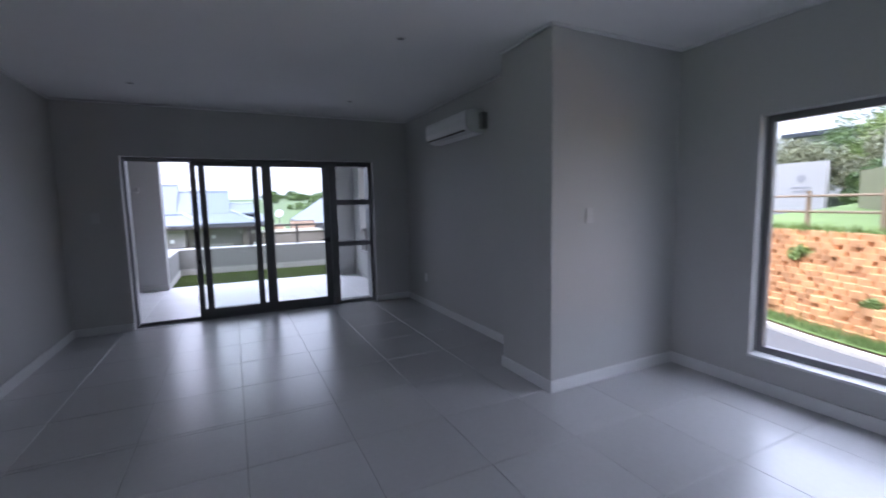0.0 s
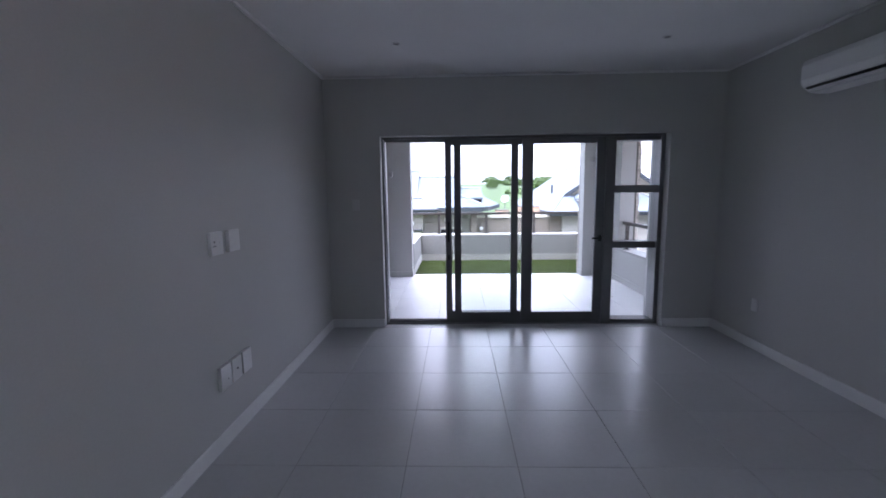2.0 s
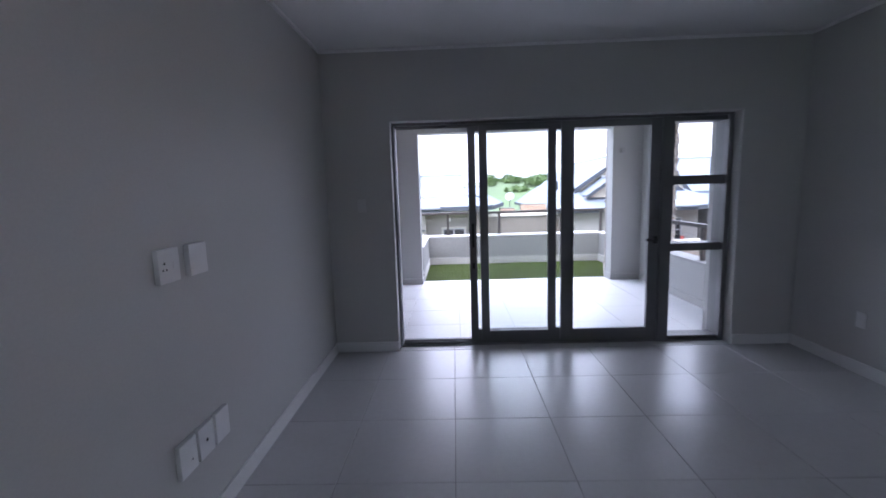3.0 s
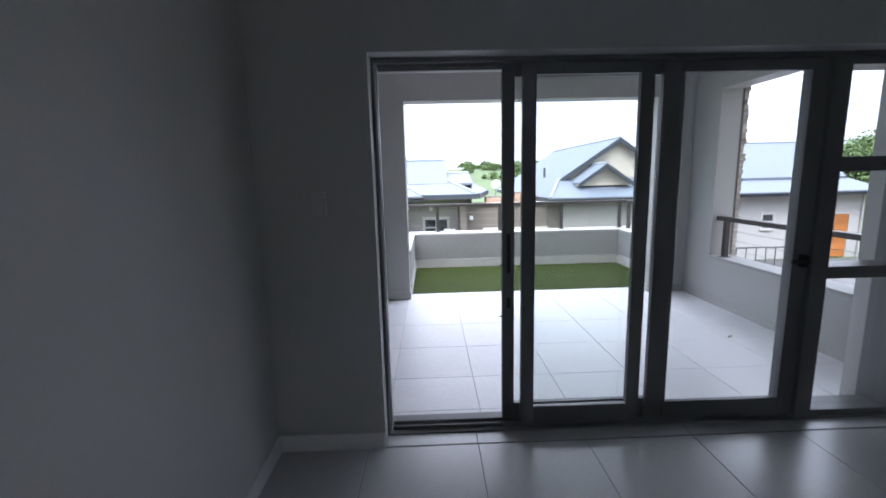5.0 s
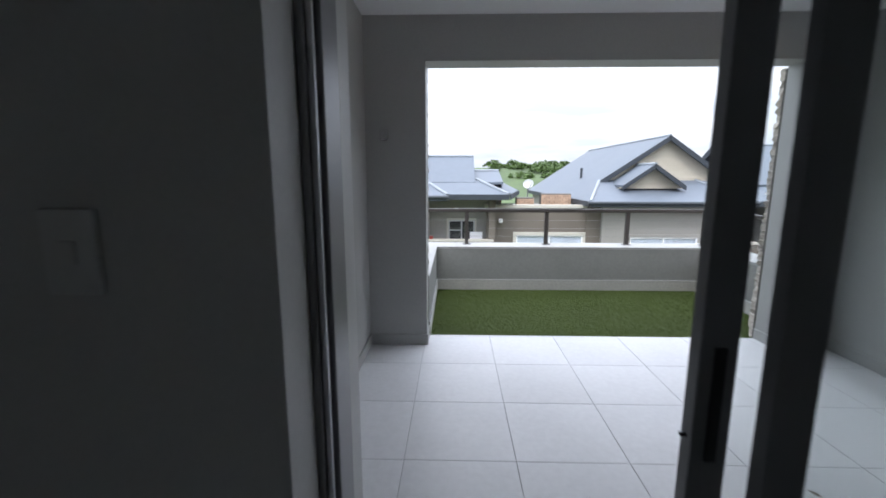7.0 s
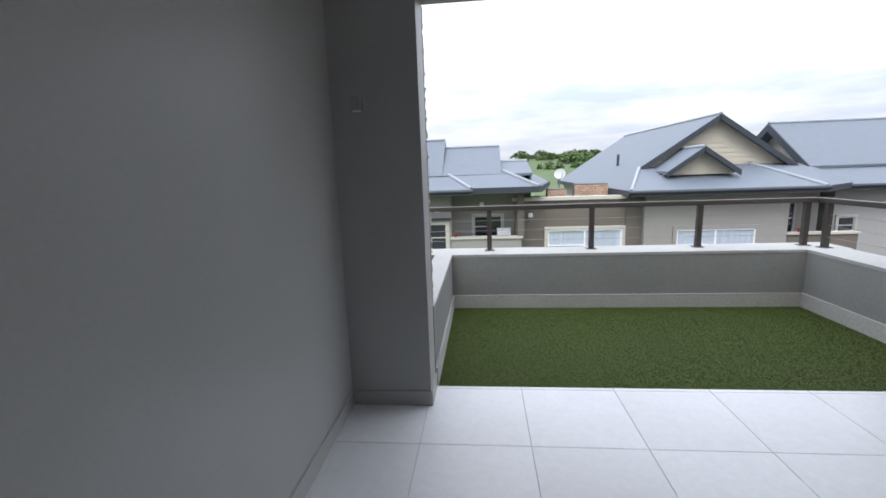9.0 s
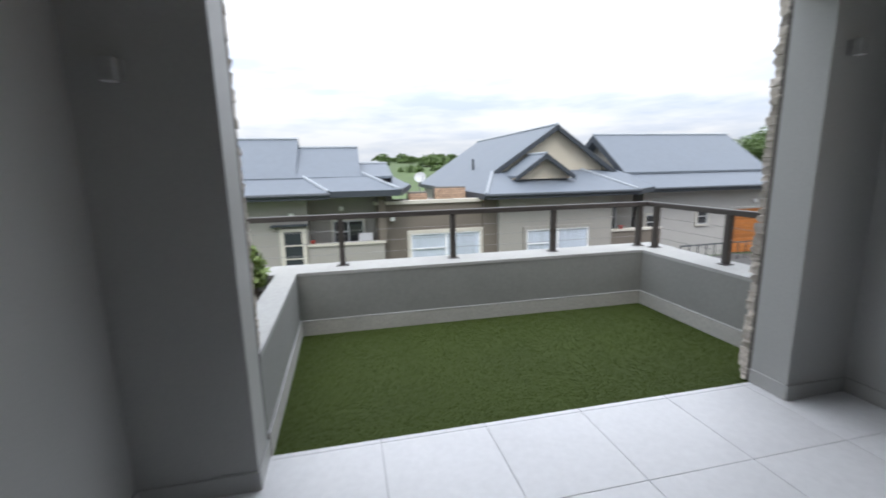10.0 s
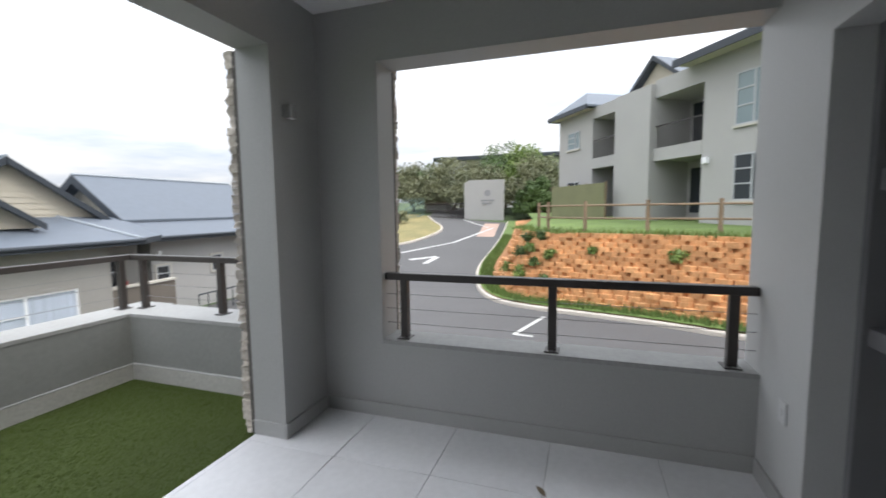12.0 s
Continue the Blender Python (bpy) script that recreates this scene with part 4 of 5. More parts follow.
def ridge_cap(house, a, b):
    bm = bmesh.new()
    tube(bm, Vector(a) + Vector((0, 0, 0.01)), Vector(b) + Vector((0, 0, 0.01)), 0.06, n=8)
    part("ridge_cap", bm, M_RIDGE, house)


def front_window(house, x0, x1, z0, z1, y, bays=2, curtain=True, surround=0.12, bars=1, edge=None):
    w = part("window", boxes((x0, x1, y - 0.004, y + 0.02, z0, z1)), M_CURTAIN if curtain else M_DARKROOM, house)
    if surround:
        s = boxes((x0 - surround, x0, y - 0.07, y + 0.01, z0 - surround, z1 + surround), (x1, x1 + surround, y - 0.07, y + 0.01, z0 - surround, z1 + surround),
                  (x0, x1, y - 0.07, y + 0.01, z1, z1 + surround), (x0, x1, y - 0.09, y + 0.01, z0 - surround, z0))
        part("surround", s, edge or M_CREAM, w, "raised surround")
    f = boxes((x0, x0 + 0.05, y - 0.05, y - 0.005, z0, z1), (x1 - 0.05, x1, y - 0.05, y - 0.005, z0, z1), (x0 + 0.05, x1 - 0.05, y - 0.05, y - 0.005, z1 - 0.05, z1), (x0 + 0.05, x1 - 0.05, y - 0.05, y - 0.005, z0, z0 + 0.05))
    for i in range(1, bays):
        xx = x0 + (x1 - x0) * i / bays
        box(f, xx - 0.03, xx + 0.03, y - 0.048, y - 0.006, z0 + 0.05, z1 - 0.05)
    for i in range(1, bars + 1):
        zz = z0 + (z1 - z0) * i / (bars + 1)
        box(f, x0 + 0.05, x0 + (x1 - x0) / bays - 0.03, y - 0.046, y - 0.008, zz - 0.02, zz + 0.02)
    part("frame", f, M_WFRAME if not curtain else M_WHITE, w)
    g = part("pane", boxes((x0 + 0.05, x1 - 0.05, y - 0.030, y - 0.026, z0 + 0.05, z1 - 0.05)), M_GLASS, w)
    g.visible_shadow = False


def siding(house, tri, y, z0, z1):
    """Overlapping boards filling a gable: tri gives the half width at a height and the centre."""
    cx, half = tri
    z = z0
    while z < z1 - 0.03:
        h = min(0.19, z1 - z)
        w0, w1 = half(z), max(0.02, half(z + h))
        bm = bmesh.new()
        slab(bm, [(cx - w0, y - 0.03, z), (cx + w0, y - 0.03, z), (cx + w1, y - 0.012, z + h), (cx - w1, y - 0.012, z + h)], (0, 0.05, 0))
        part("board", bm, M_SIDING, house)
        z += h


def lamp_box(house, x, y, z):
    part("wall_lamp", rounded(boxes((x - 0.075, x + 0.075, y - 0.12, y, z - 0.075, z + 0.075)), 0.01), M_PLATE, house, "pale square wall lamp")


# the house with two gables
hb = thing("house", (9, 16, -2.8), "grey rendered house with a steep blue-grey gabled roof", "house")
part("wall", boxes((6.75, 11.45, 16.1, 18.5, -3.0, 0.55), (11.45, 13.3, 17.4, 18.5, -3.0, 0.55), (6.4, 13.6, 18.5, 29.3, -3.0, 0.62)), M_HOUSE, hb)
part("wall_recess", boxes((6.2, 6.75, 16.3, 18.5, -3.0, 0.55)), M_BROWN, hb, "brown-grey recessed wall")
AX, AZ, GY = 10.15, 3.2, 18.3
roof_plane(hb, [(AX, GY, AZ), (AX, 29.5, AZ), (6.1, 29.5, 0.55), (6.1, 15.6, 0.55), (7.25, GY, 1.28)])
roof_plane(hb, [(AX, GY, AZ), (13.75, GY, 0.62), (13.75, 29.5, 0.62), (AX, 29.5, AZ)])
roof_plane(hb, [(6.1, 15.6, 0.55), (12.2, 15.6, 0.55), (11.5, GY + 0.3, 1.32), (7.25, GY + 0.3, 1.32)], "lower_roof")
roof_plane(hb, [(12.2, 15.6, 0.55), (13.9, 16.9, 0.55), (13.6, GY + 0.3, 1.25), (11.5, GY + 0.3, 1.32)], "lower_roof")
ridge_cap(hb, (AX, GY, AZ), (AX, 29.5, AZ))
ridge_cap(hb, (6.1, 15.6, 0.55), (7.25, GY, 1.28))
ridge_cap(hb, (12.2, 15.6, 0.55), (11.5, GY + 0.3, 1.32))
siding(hb, (AX, lambda z: (AZ - 0.12 - z) / 0.68), GY + 0.30, 1.2, 3.05)
fascia(hb, (AX, GY - 0.02, AZ), (7.3, GY - 0.02, 1.30), 0.23)
fascia(hb, (AX, GY - 0.02, AZ), (13.4, GY - 0.02, 0.95), 0.23)
SXC, SZ, SY = 8.92, 1.97, 16.75
roof_plane(hb, [(SXC, SY, SZ), (SXC, 18.6, SZ), (7.72, 18.6, 1.14), (7.72, SY, 1.14)], "porch_roof")
roof_plane(hb, [(SXC, SY, SZ), (10.12, SY, 1.14), (10.12, 18.6, 1.14), (SXC, 18.6, SZ)], "porch_roof")
ridge_cap(hb, (SXC, SY, SZ), (SXC, 18.6, SZ))
siding(hb, (SXC, lambda z: (SZ - 0.1 - z) / 0.68), SY + 0.35, 1.0, 1.85)
fascia(hb, (SXC, SY - 0.02, SZ), (7.69, SY - 0.02, 1.12), 0.19)
fascia(hb, (SXC, SY - 0.02, SZ), (10.15, SY - 0.02, 1.12), 0.19)
fascia(hb, (6.1, 15.58, 0.56), (12.2, 15.58, 0.56), 0.20)
fascia(hb, (6.08, 29.5, 0.56), (6.08, 15.6, 0.56), 0.20)
fascia(hb, (12.2, 15.6, 0.56), (13.9, 16.9, 0.56), 0.20)
gutter(hb, (6.0, 15.53, 0.50), (12.25, 15.53, 0.50))
front_window(hb, 7.83, 10.42, -1.95, -0.85, 16.1, 2, edge=M_HOUSE)
front_window(hb, 11.7, 12.5, -1.3, -0.1, 17.4, 1, False, 0)
part("balustrade", boxes((11.45, 13.75, 16.15, 16.3, -2.6, -1.12)), M_BROWN, hb)
part("balustrade_top", boxes((11.42, 13.8, 16.1, 16.35, -1.12, -1.04)), M_CREAM, hb)
bm = bmesh.new()
tube(bm, (7.4, 21.5, 1.2), (7.4, 21.5, 1.9), 0.06, n=8)
part("vent_pipe", bm, M_FASCIA, hb, "dark vent pipe")
M_REDPOT = mat("red_plastic", (0.30, 0.05, 0.04), 0.6, bump=0)
bm = bmesh.new()
tube(bm, (11.95, 16.22, -1.04), (11.95, 16.22, -0.90), 0.07, 0.10, n=12)
tagged(part("flower_pot", bm, M_REDPOT, None), "red pot standing on the balustrade", "pot")

# the long house with the garage
hc = thing("house", (17, 18, -2.8), "grey rendered house with a timber garage door", "house")
part("wall", boxes((13.7, 21.45, 17.5, 24, -3.2, 0.42), (13.9, 20.1, 18.6, 23.5, 0.42, 1.2)), M_HOUSE_LT, hc)
RZ, RYC = 2.95, 20.7
roof_plane(hc, [(13.12, RYC, RZ), (21.0, RYC, RZ), (21.0, 18.1, 1.15), (13.12, 18.1, 1.15)])
roof_plane(hc, [(13.12, RYC, RZ), (13.12, 23.4, 1.1), (21.0, 23.4, 1.1), (21.0, RYC, RZ)])
roof_plane(hc, [(12.9, 16.9, 0.50), (21.95, 16.9, 0.50), (20.9, 18.4, 1.17), (13.3, 18.4, 1.17)], "lower_roof")
roof_plane(hc, [(21.95, 16.9, 0.50), (21.95, 24.5, 0.50), (20.9, 23.5, 1.17), (20.9, 18.4, 1.17)], "lower_roof")
ridge_cap(hc, (13.12, RYC, RZ), (21.0, RYC, RZ))
fascia(hc, (13.10, 18.1, 1.16), (13.10, RYC, RZ), 0.34)
fascia(hc, (13.10, RYC, RZ), (13.10, 23.4, 1.12), 0.34)
fascia(hc, (21.02, RYC, RZ), (21.02, 18.1, 1.16), 0.20)
fascia(hc, (12.9, 16.88, 0.51), (21.95, 16.88, 0.51), 0.20)
gutter(hc, (12.9, 16.83, 0.45), (22.0, 16.83, 0.45))
bm = bmesh.new()
slab(bm, [(13.75, 18.4, 1.17), (13.75, 23.2, 1.17), (13.75, RYC, RZ - 0.15)], (0.05, 0, 0))
part("gable", bm, M_SIDING, hc, "cream boarded gable end")
gd = part("garage_door", boxes((18.42, 20.72, 17.47, 17.52, -2.68, -0.62)), M_DARKROOM, hc)
for i in range(12):
    z0 = -2.67 + i * 0.1705
    part("plank", rounded(boxes((18.44, 20.70, 17.44, 17.475, z0, z0 + 0.163)), 0.006, 1), M_GARAGE, gd, "varnished orange timber")
part("door_frame", boxes((18.34, 18.42, 17.42, 17.5, -2.7, -0.54), (20.72, 20.80, 17.42, 17.5, -2.7, -0.54), (18.42, 20.72, 17.42, 17.5, -0.62, -0.54)), M_HOUSE_LT, hc)
lamp_box(hc, 19.62, 17.5, -0.28)
lamp_box(hc, 14.0, 17.5, -0.18)
front_window(hc, 16.5, 17.1, -1.25, -0.52, 17.5, 1, False, 0.06)
front_window(hc, 13.85, 14.45, -1.35, -0.7, 17.5, 1, False, 0.06)
part("downpipe", boxes((21.3, 21.38, 17.40, 17.48, -2.9, 0.42)), M_HOUSE_LT, hc)
rl = thing("yard_railing", (15.5, 15.6, -2.7), "low black steel railing in the lower yard", "railing")
bm = bmesh.new()
tube(bm, (13.9, 15.4, -1.75), (18.6, 16.4, -1.95), 0.03, n=8)
part("top_rail", bm, M_FASCIA, rl)
for i in range(10):
    t = i / 9
    x, y = 13.9 + 4.7 * t, 15.4 + t
    bm = bmesh.new()
    tube(bm, (x, y, ground_z(x, y) - 0.1), (x, y, -1.75 - 0.2 * t), 0.022, n=6)
    part("baluster", bm, M_FASCIA, rl)

# the stepped house
ha = thing("house", (-2, 17, -2.8), "grey rendered house with stepped blue-grey roofs", "house")
part("wall", boxes((-12, 0.0, 16.0, 22, -3.0, 0.72), (0.0, 2.45, 16.9, 22, -3.0, 0.72), (2.45, 3.0, 17.6, 22, -3.0, 0.6)), M_HOUSE, ha)
for x0, x1, zr, yr in ((-12, -0.33, 2.66, 18.5), (-0.37, 1.84, 2.34, 18.5), (1.80, 2.95, 1.72, 18.6)):
    roof_plane(ha, [(x0, yr, zr), (x1, yr, zr), (x1, 16.6, 1.26), (x0, 16.6, 1.26)])
    roof_plane(ha, [(x0, yr, zr), (x0, 2 * yr - 16.6, 1.26), (x1, 2 * yr - 16.6, 1.26), (x1, yr, zr)])
    ridge_cap(ha, (x0, yr, zr), (x1, yr, zr))
    bm = bmesh.new()
    slab(bm, [(x1 - 0.03, 16.7, 0.8), (x1 - 0.03, 2 * yr - 16.7, 0.8), (x1 - 0.03, 2 * yr - 16.7, 1.2), (x1 - 0.03, yr, zr - 0.12), (x1 - 0.03, 16.7, 1.2)], (-0.05, 0, 0))
    part("gable", bm, M_ROOF, ha)
roof_plane(ha, [(-12, 15.35, 0.78), (0.75, 15.35, 0.78), (-0.2, 16.9, 1.32), (-12, 16.9, 1.32)], "lower_roof")
roof_plane(ha, [(0.75, 15.45, 0.82), (3.05, 15.45, 0.82), (1.9, 16.9, 1.36), (-0.2, 16.9, 1.34)], "lower_roof")
roof_plane(ha, [(3.05, 15.45, 0.82), (4.1, 20.5, 0.82), (2.95, 20.5, 1.40), (1.9, 16.9, 1.36)], "lower_roof")
ridge_cap(ha, (3.05, 15.45, 0.82), (1.9, 16.9, 1.36))
ridge_cap(ha, (0.75, 15.4, 0.80), (-0.2, 16.9, 1.33))
fascia(ha, (-12, 15.33, 0.78), (0.75, 15.33, 0.78), 0.20)
fascia(ha, (0.78, 15.43, 0.82), (3.05, 15.43, 0.82), 0.20)
fascia(ha, (3.07, 15.45, 0.82), (4.12, 20.5, 0.82), 0.20)
gutter(ha, (-12, 15.28, 0.72), (0.8, 15.28, 0.72))
dr = part("door", boxes((-0.78, -0.22, 15.97, 16.02, -2.7, -0.48)), M_PANE, ha, "dark glazed door")
part("frame", boxes((-0.92, -0.78, 15.93, 16.0, -2.7, -0.38), (-0.22, -0.08, 15.93, 16.0, -2.7, -0.38), (-0.78, -0.22, 15.93, 16.0, -0.48, -0.38)), M_CREAM, dr)
for z in (-0.95, -1.4, -1.85):
    part("glazing_bar", boxes((-0.78, -0.22, 15.95, 15.975, z - 0.02, z + 0.02)), M_CREAM, dr)
part("door_hood", boxes((-1.15, 0.0, 15.8, 16.0, -0.30, -0.24)), M_FASCIA, ha)
front_window(ha, 0.78, 1.85, -1.1, -0.28, 16.9, 2, False, 0.07)
part("balustrade", boxes((0.0, 2.5, 15.95, 16.1, -2.7, -1.02)), M_HOUSE, ha)
part("balustrade_top", boxes((-0.04, 2.55, 15.9, 16.15, -1.02, -0.94)), M_CREAM, ha)
part("column", boxes((2.35, 2.6, 15.95, 16.2, -0.94, 0.65)), M_BROWN, ha)
lamp_box(ha, -0.5, 16.0, 0.05)
lamp_box(ha, 1.1, 16.9, 0.15)
bm = bmesh.new()
tube(bm, (0.12, 16.02, -0.94), (0.12, 16.02, -0.82), 0.055, 0.08, n=12)
tagged(part("flower_pot", bm, M_REDPOT, None), "small red pot standing on the balustrade", "pot")
jar = thing("balcony_chair", (1.9, 16.4, -2.7), "pale plastic garden chair behind the balustrade", "chair")
part("backrest", boxes((1.65, 2.15, 16.5, 16.54, -1.5, -0.72)), M_WHITE, jar)
part("seat", boxes((1.65, 2.15, 16.2, 16.54, -1.55, -1.5)), M_WHITE, jar)
for lx, ly in ((1.67, 16.22), (2.13, 16.22), (1.67, 16.52), (2.13, 16.52)):
    part("leg", boxes((lx - 0.02, lx + 0.02, ly - 0.02, ly + 0.02, -2.7, -1.55)), M_WHITE, jar)

# flat-roofed block between the two houses
hg = thing("garage_block", (4.3, 17, -2.8), "brown-grey flat-roofed block with a pale coping", "outbuilding")
part("wall", boxes((2.3, 6.35, 16.4, 19.2, -3.0, 0.26)), M_BROWN, hg)
part("coping", boxes((2.22, 6.35, 16.32, 16.6, 0.26, 0.38), (2.22, 2.5, 16.6, 19.2, 0.26, 0.38)), M_CREAM, hg)
front_window(hg, 3.48, 6.1, -1.95, -0.82, 16.4, 2)
lamp_box(hg, 2.85, 16.4, -0.25)
for x0, x1, z0, z1, y0 in ((4.75, 6.02, 0.12, 0.76, 18.0), (3.68, 4.42, 0.12, 0.60, 17.9)):
    stack = thing("brick_stack", (x0, y0, z0), "low orange brick chimney stack on the flat roof", "chimney", "brick stacks")
    part("core", boxes((x0 + 0.02, x1 - 0.02, y0 + 0.02, y0 + 0.6, z0 - 0.02, z1 - 0.01)), M_MORTAR, stack)
    courses = int((z1 - z0) / 0.085)
    for c in range(courses):
        off = 0.11 if c % 2 else 0
        xx = x0 - off
        while xx < x1:
            a, b = max(xx, x0), min(xx + 0.22, x1)
            if b - a > 0.03:
                part("brick", boxes((a + 0.004, b - 0.004, y0, y0 + 0.10, z0 + c * 0.085, z0 + c * 0.085 + 0.075)), M_BRICK, stack)
            xx += 0.23
dish = thing("satellite_dish", (4.25, 18.6, 0.6), "white satellite dish on a short mast", "satellite dish")
bm = bmesh.new()
n, rings = 20, []
for k in range(6):
    r = 0.34 * k / 5
    rings.append([bm.verts.new((r * math.cos(2 * math.pi * i / n), r * math.sin(2 * math.pi * i / n), 0.22 * (r / 0.34) ** 2 * 0.34)) for i in range(n)])
for a, b in zip(rings[1:], rings[2:]):
    for i in range(n):
        bm.faces.new((a[i], a[(i + 1) % n], b[(i + 1) % n], b[i]))
bm.faces.new(rings[1])
bmesh.ops.transform(bm, matrix=pose(4.25, 18.45, 1.14, 62, 0, -20) @ Matrix.Diagonal((0.66, 0.66, 0.66, 1)), verts=bm.verts[:])
part("reflector", bm, M_WFRAME, dish, smooth=True)
bm = bmesh.new()
tube(bm, (4.25, 18.6, 0.3), (4.25, 18.6, 1.12), 0.025, n=8)
part("mast", bm, M_CABLE, dish)
bm = bmesh.new()
tube(bm, (4.25, 18.45, 0.9), (4.32, 18.1, 1.2), 0.012, n=6)
part("feed_arm", bm, M_CABLE, dish)

# the lower houses stand a little further along their street
for ob in bpy.data.objects:
    if ob.parent is None and (ob in (hb, ha, hg, dish, jar) or ob.name.startswith(("brick_stack", "flower_pot"))):
        ob.location.x -= 0.19

# ---- the two-storey block on the terrace ----
FO, FD = Vector((18.55, -4.3, 0.32)), Vector((0.84, 0.5427, 0))
FN = Vector((FD.y, -FD.x, 0))
M_FACADE = Matrix.Translation(FO) @ Matrix(((FD.x, FN.x, 0, 0), (FD.y, FN.y, 0, 0), (0, 0, 1, 0), (0, 0, 0, 1)))
blk = thing("apartment_block", (FO + FD * 6 + Vector((0, 0, 0.6))), "two-storey grey rendered block with recessed balconies", "apartment block")


def on_facade(name, bm, material, parent, label=""):
    bmesh.ops.transform(bm, matrix=M_FACADE, verts=bm.verts[:])
    return part(name, bm, material, parent, label)


for spans in ([(-5, 2.65, 0, 7, -0.2, 6.6)], [(5.25, 7.7, -0.25, 7, -0.2, 6.45)], [(9.95, 13.5, 0, 7, -0.2, 6.5)], [(2.65, 5.25, 1.9, 7, -0.2, 6.6)],
              [(7.7, 9.95, 1.9, 7, -0.2, 6.5)], [(2.65, 5.25, 0, 1.9, 5.85, 6.6)], [(7.7, 9.95, 0, 1.9, 5.9, 6.5)]):
    on_facade("wall", boxes(*spans), M_HOUSE_LT, blk)
on_facade("balcony_slab", boxes((2.65, 5.25, -0.02, 1.9, 3.1, 3.65)), M_HOUSE_LT, blk)
on_facade("balcony_slab", boxes((7.7, 9.95, -0.02, 1.9, 3.2, 3.75)), M_HOUSE_LT, blk)
for a, b, z in ((2.65, 5.25, 3.65), (7.7, 9.95, 3.75)):
    bal = on_facade("balustrade", boxes((a, b, 0.06, 0.10, z + 0.95, z + 1.0)), M_RAIL, blk, "dark steel balustrade")
    k = 0
    while a + 0.13 * k < b:
        on_facade("baluster", boxes((a + 0.13 * k - 0.008, a + 0.13 * k + 0.008, 0.07, 0.09, z, z + 0.95)), M_RAIL, bal)
        k += 1
    on_facade("glass_door", boxes((a + 0.5, b - 0.2, 1.86, 1.9, z, z + 2.0)), M_PANE, blk, "dark glazed balcony door")
    on_facade("glass_door", boxes((a + 0.5, b - 0.2, 1.86, 1.9, 0.8, 2.8)), M_PANE, blk, "dark glazed patio door")
for x0, x1, z0, z1, m in ((0.1, 1.25, 3.92, 5.74, M_PANE_PALE), (0.05, 1.22, 1.28, 2.92, M_PANE), (11.2, 12.5, 4.5, 5.5, M_PANE_PALE), (11.2, 12.5, 1.7, 2.6, M_PANE), (-2.6, -1.2, 3.92, 5.74, M_PANE_PALE)):
    w = on_facade("window", boxes((x0, x1, -0.015, 0.02, z0, z1)), m, blk)
    f = boxes((x0, x0 + 0.05, -0.04, -0.016, z0, z1), (x1 - 0.05, x1, -0.04, -0.016, z0, z1), (x0 + 0.05, x1 - 0.05, -0.04, -0.016, z1 - 0.05, z1), (x0 + 0.05, x1 - 0.05, -0.04, -0.016, z0, z0 + 0.05),
              (x0 + 0.42, x0 + 0.48, -0.038, -0.018, z0 + 0.05, z1 - 0.05))
    on_facade("frame", f, M_WFRAME, w)
    for q in (0.36, 0.68):
        zz = z0 + (z1 - z0) * q
        on_facade("transom", boxes((x0 + 0.48, x1 - 0.05, -0.045, -0.018, zz - 0.022, zz + 0.022)), M_WFRAME, w, "pale transom")
    on_facade("sill", boxes((x0 - 0.06, x1 + 0.06, -0.09, -0.016, z0 - 0.09, z0 - 0.01)), M_CREAM, w)
on_facade("wall_lamp", rounded(boxes((2.28, 2.52, -0.15, 0, 2.72, 2.96)), 0.01), M_WHITE, blk, "pale square wall lamp")
on_facade("roof", slab(bmesh.new(), [(-5.3, -0.75, 6.78), (3.45, -0.75, 6.78), (3.45, 4, 8.3), (-5.3, 4, 8.3)], (0, 0, -0.12)), M_ROOF, blk)
on_facade("fascia", boxes((-5.3, 3.47, -0.80, -0.74, 6.52, 6.80)), M_FASCIA, blk, "dark slate fascia board")
on_facade("soffit", boxes((-5.3, 3.45, -0.74, 0.0, 6.60, 6.64)), M_CREAM, blk)
on_facade("fascia", slab(bmesh.new(), [(3.47, -0.75, 6.80), (3.47, 4, 8.32), (3.47, 4, 8.05), (3.47, -0.75, 6.53)], (0.05, 0, 0)), M_FASCIA, blk, "dark slate fascia board")
on_facade("gable", slab(bmesh.new(), [(4.0, 0.4, 6.4), (7.0, 0.4, 6.4), (5.6, 0.4, 7.55)], (0, 0.06, 0)), M_SIDING, blk, "cream boarded gable")
on_facade("roof", slab(bmesh.new(), [(5.6, 0.1, 7.8), (5.6, 6, 7.8), (7.2, 6, 6.5), (7.2, 0.1, 6.5)], (0, 0, -0.10)), M_ROOF, blk)
on_facade("roof", slab(bmesh.new(), [(5.6, 0.1, 7.8), (3.6, 0.1, 6.3), (3.6, 6, 6.3), (5.6, 6, 7.8)], (0, 0, -0.10)), M_ROOF, blk)
on_facade("fascia", slab(bmesh.new(), [(5.6, 0.06, 7.82), (7.22, 0.06, 6.5), (7.22, 0.06, 6.3), (5.6, 0.06, 7.6)], (0, 0.05, 0)), M_FASCIA, blk, "dark slate barge board")
on_facade("fascia", slab(bmesh.new(), [(5.6, 0.06, 7.82), (3.58, 0.06, 6.3), (3.58, 0.06, 6.1), (5.6, 0.06, 7.6)], (0, 0.05, 0)), M_FASCIA, blk, "dark slate barge board")
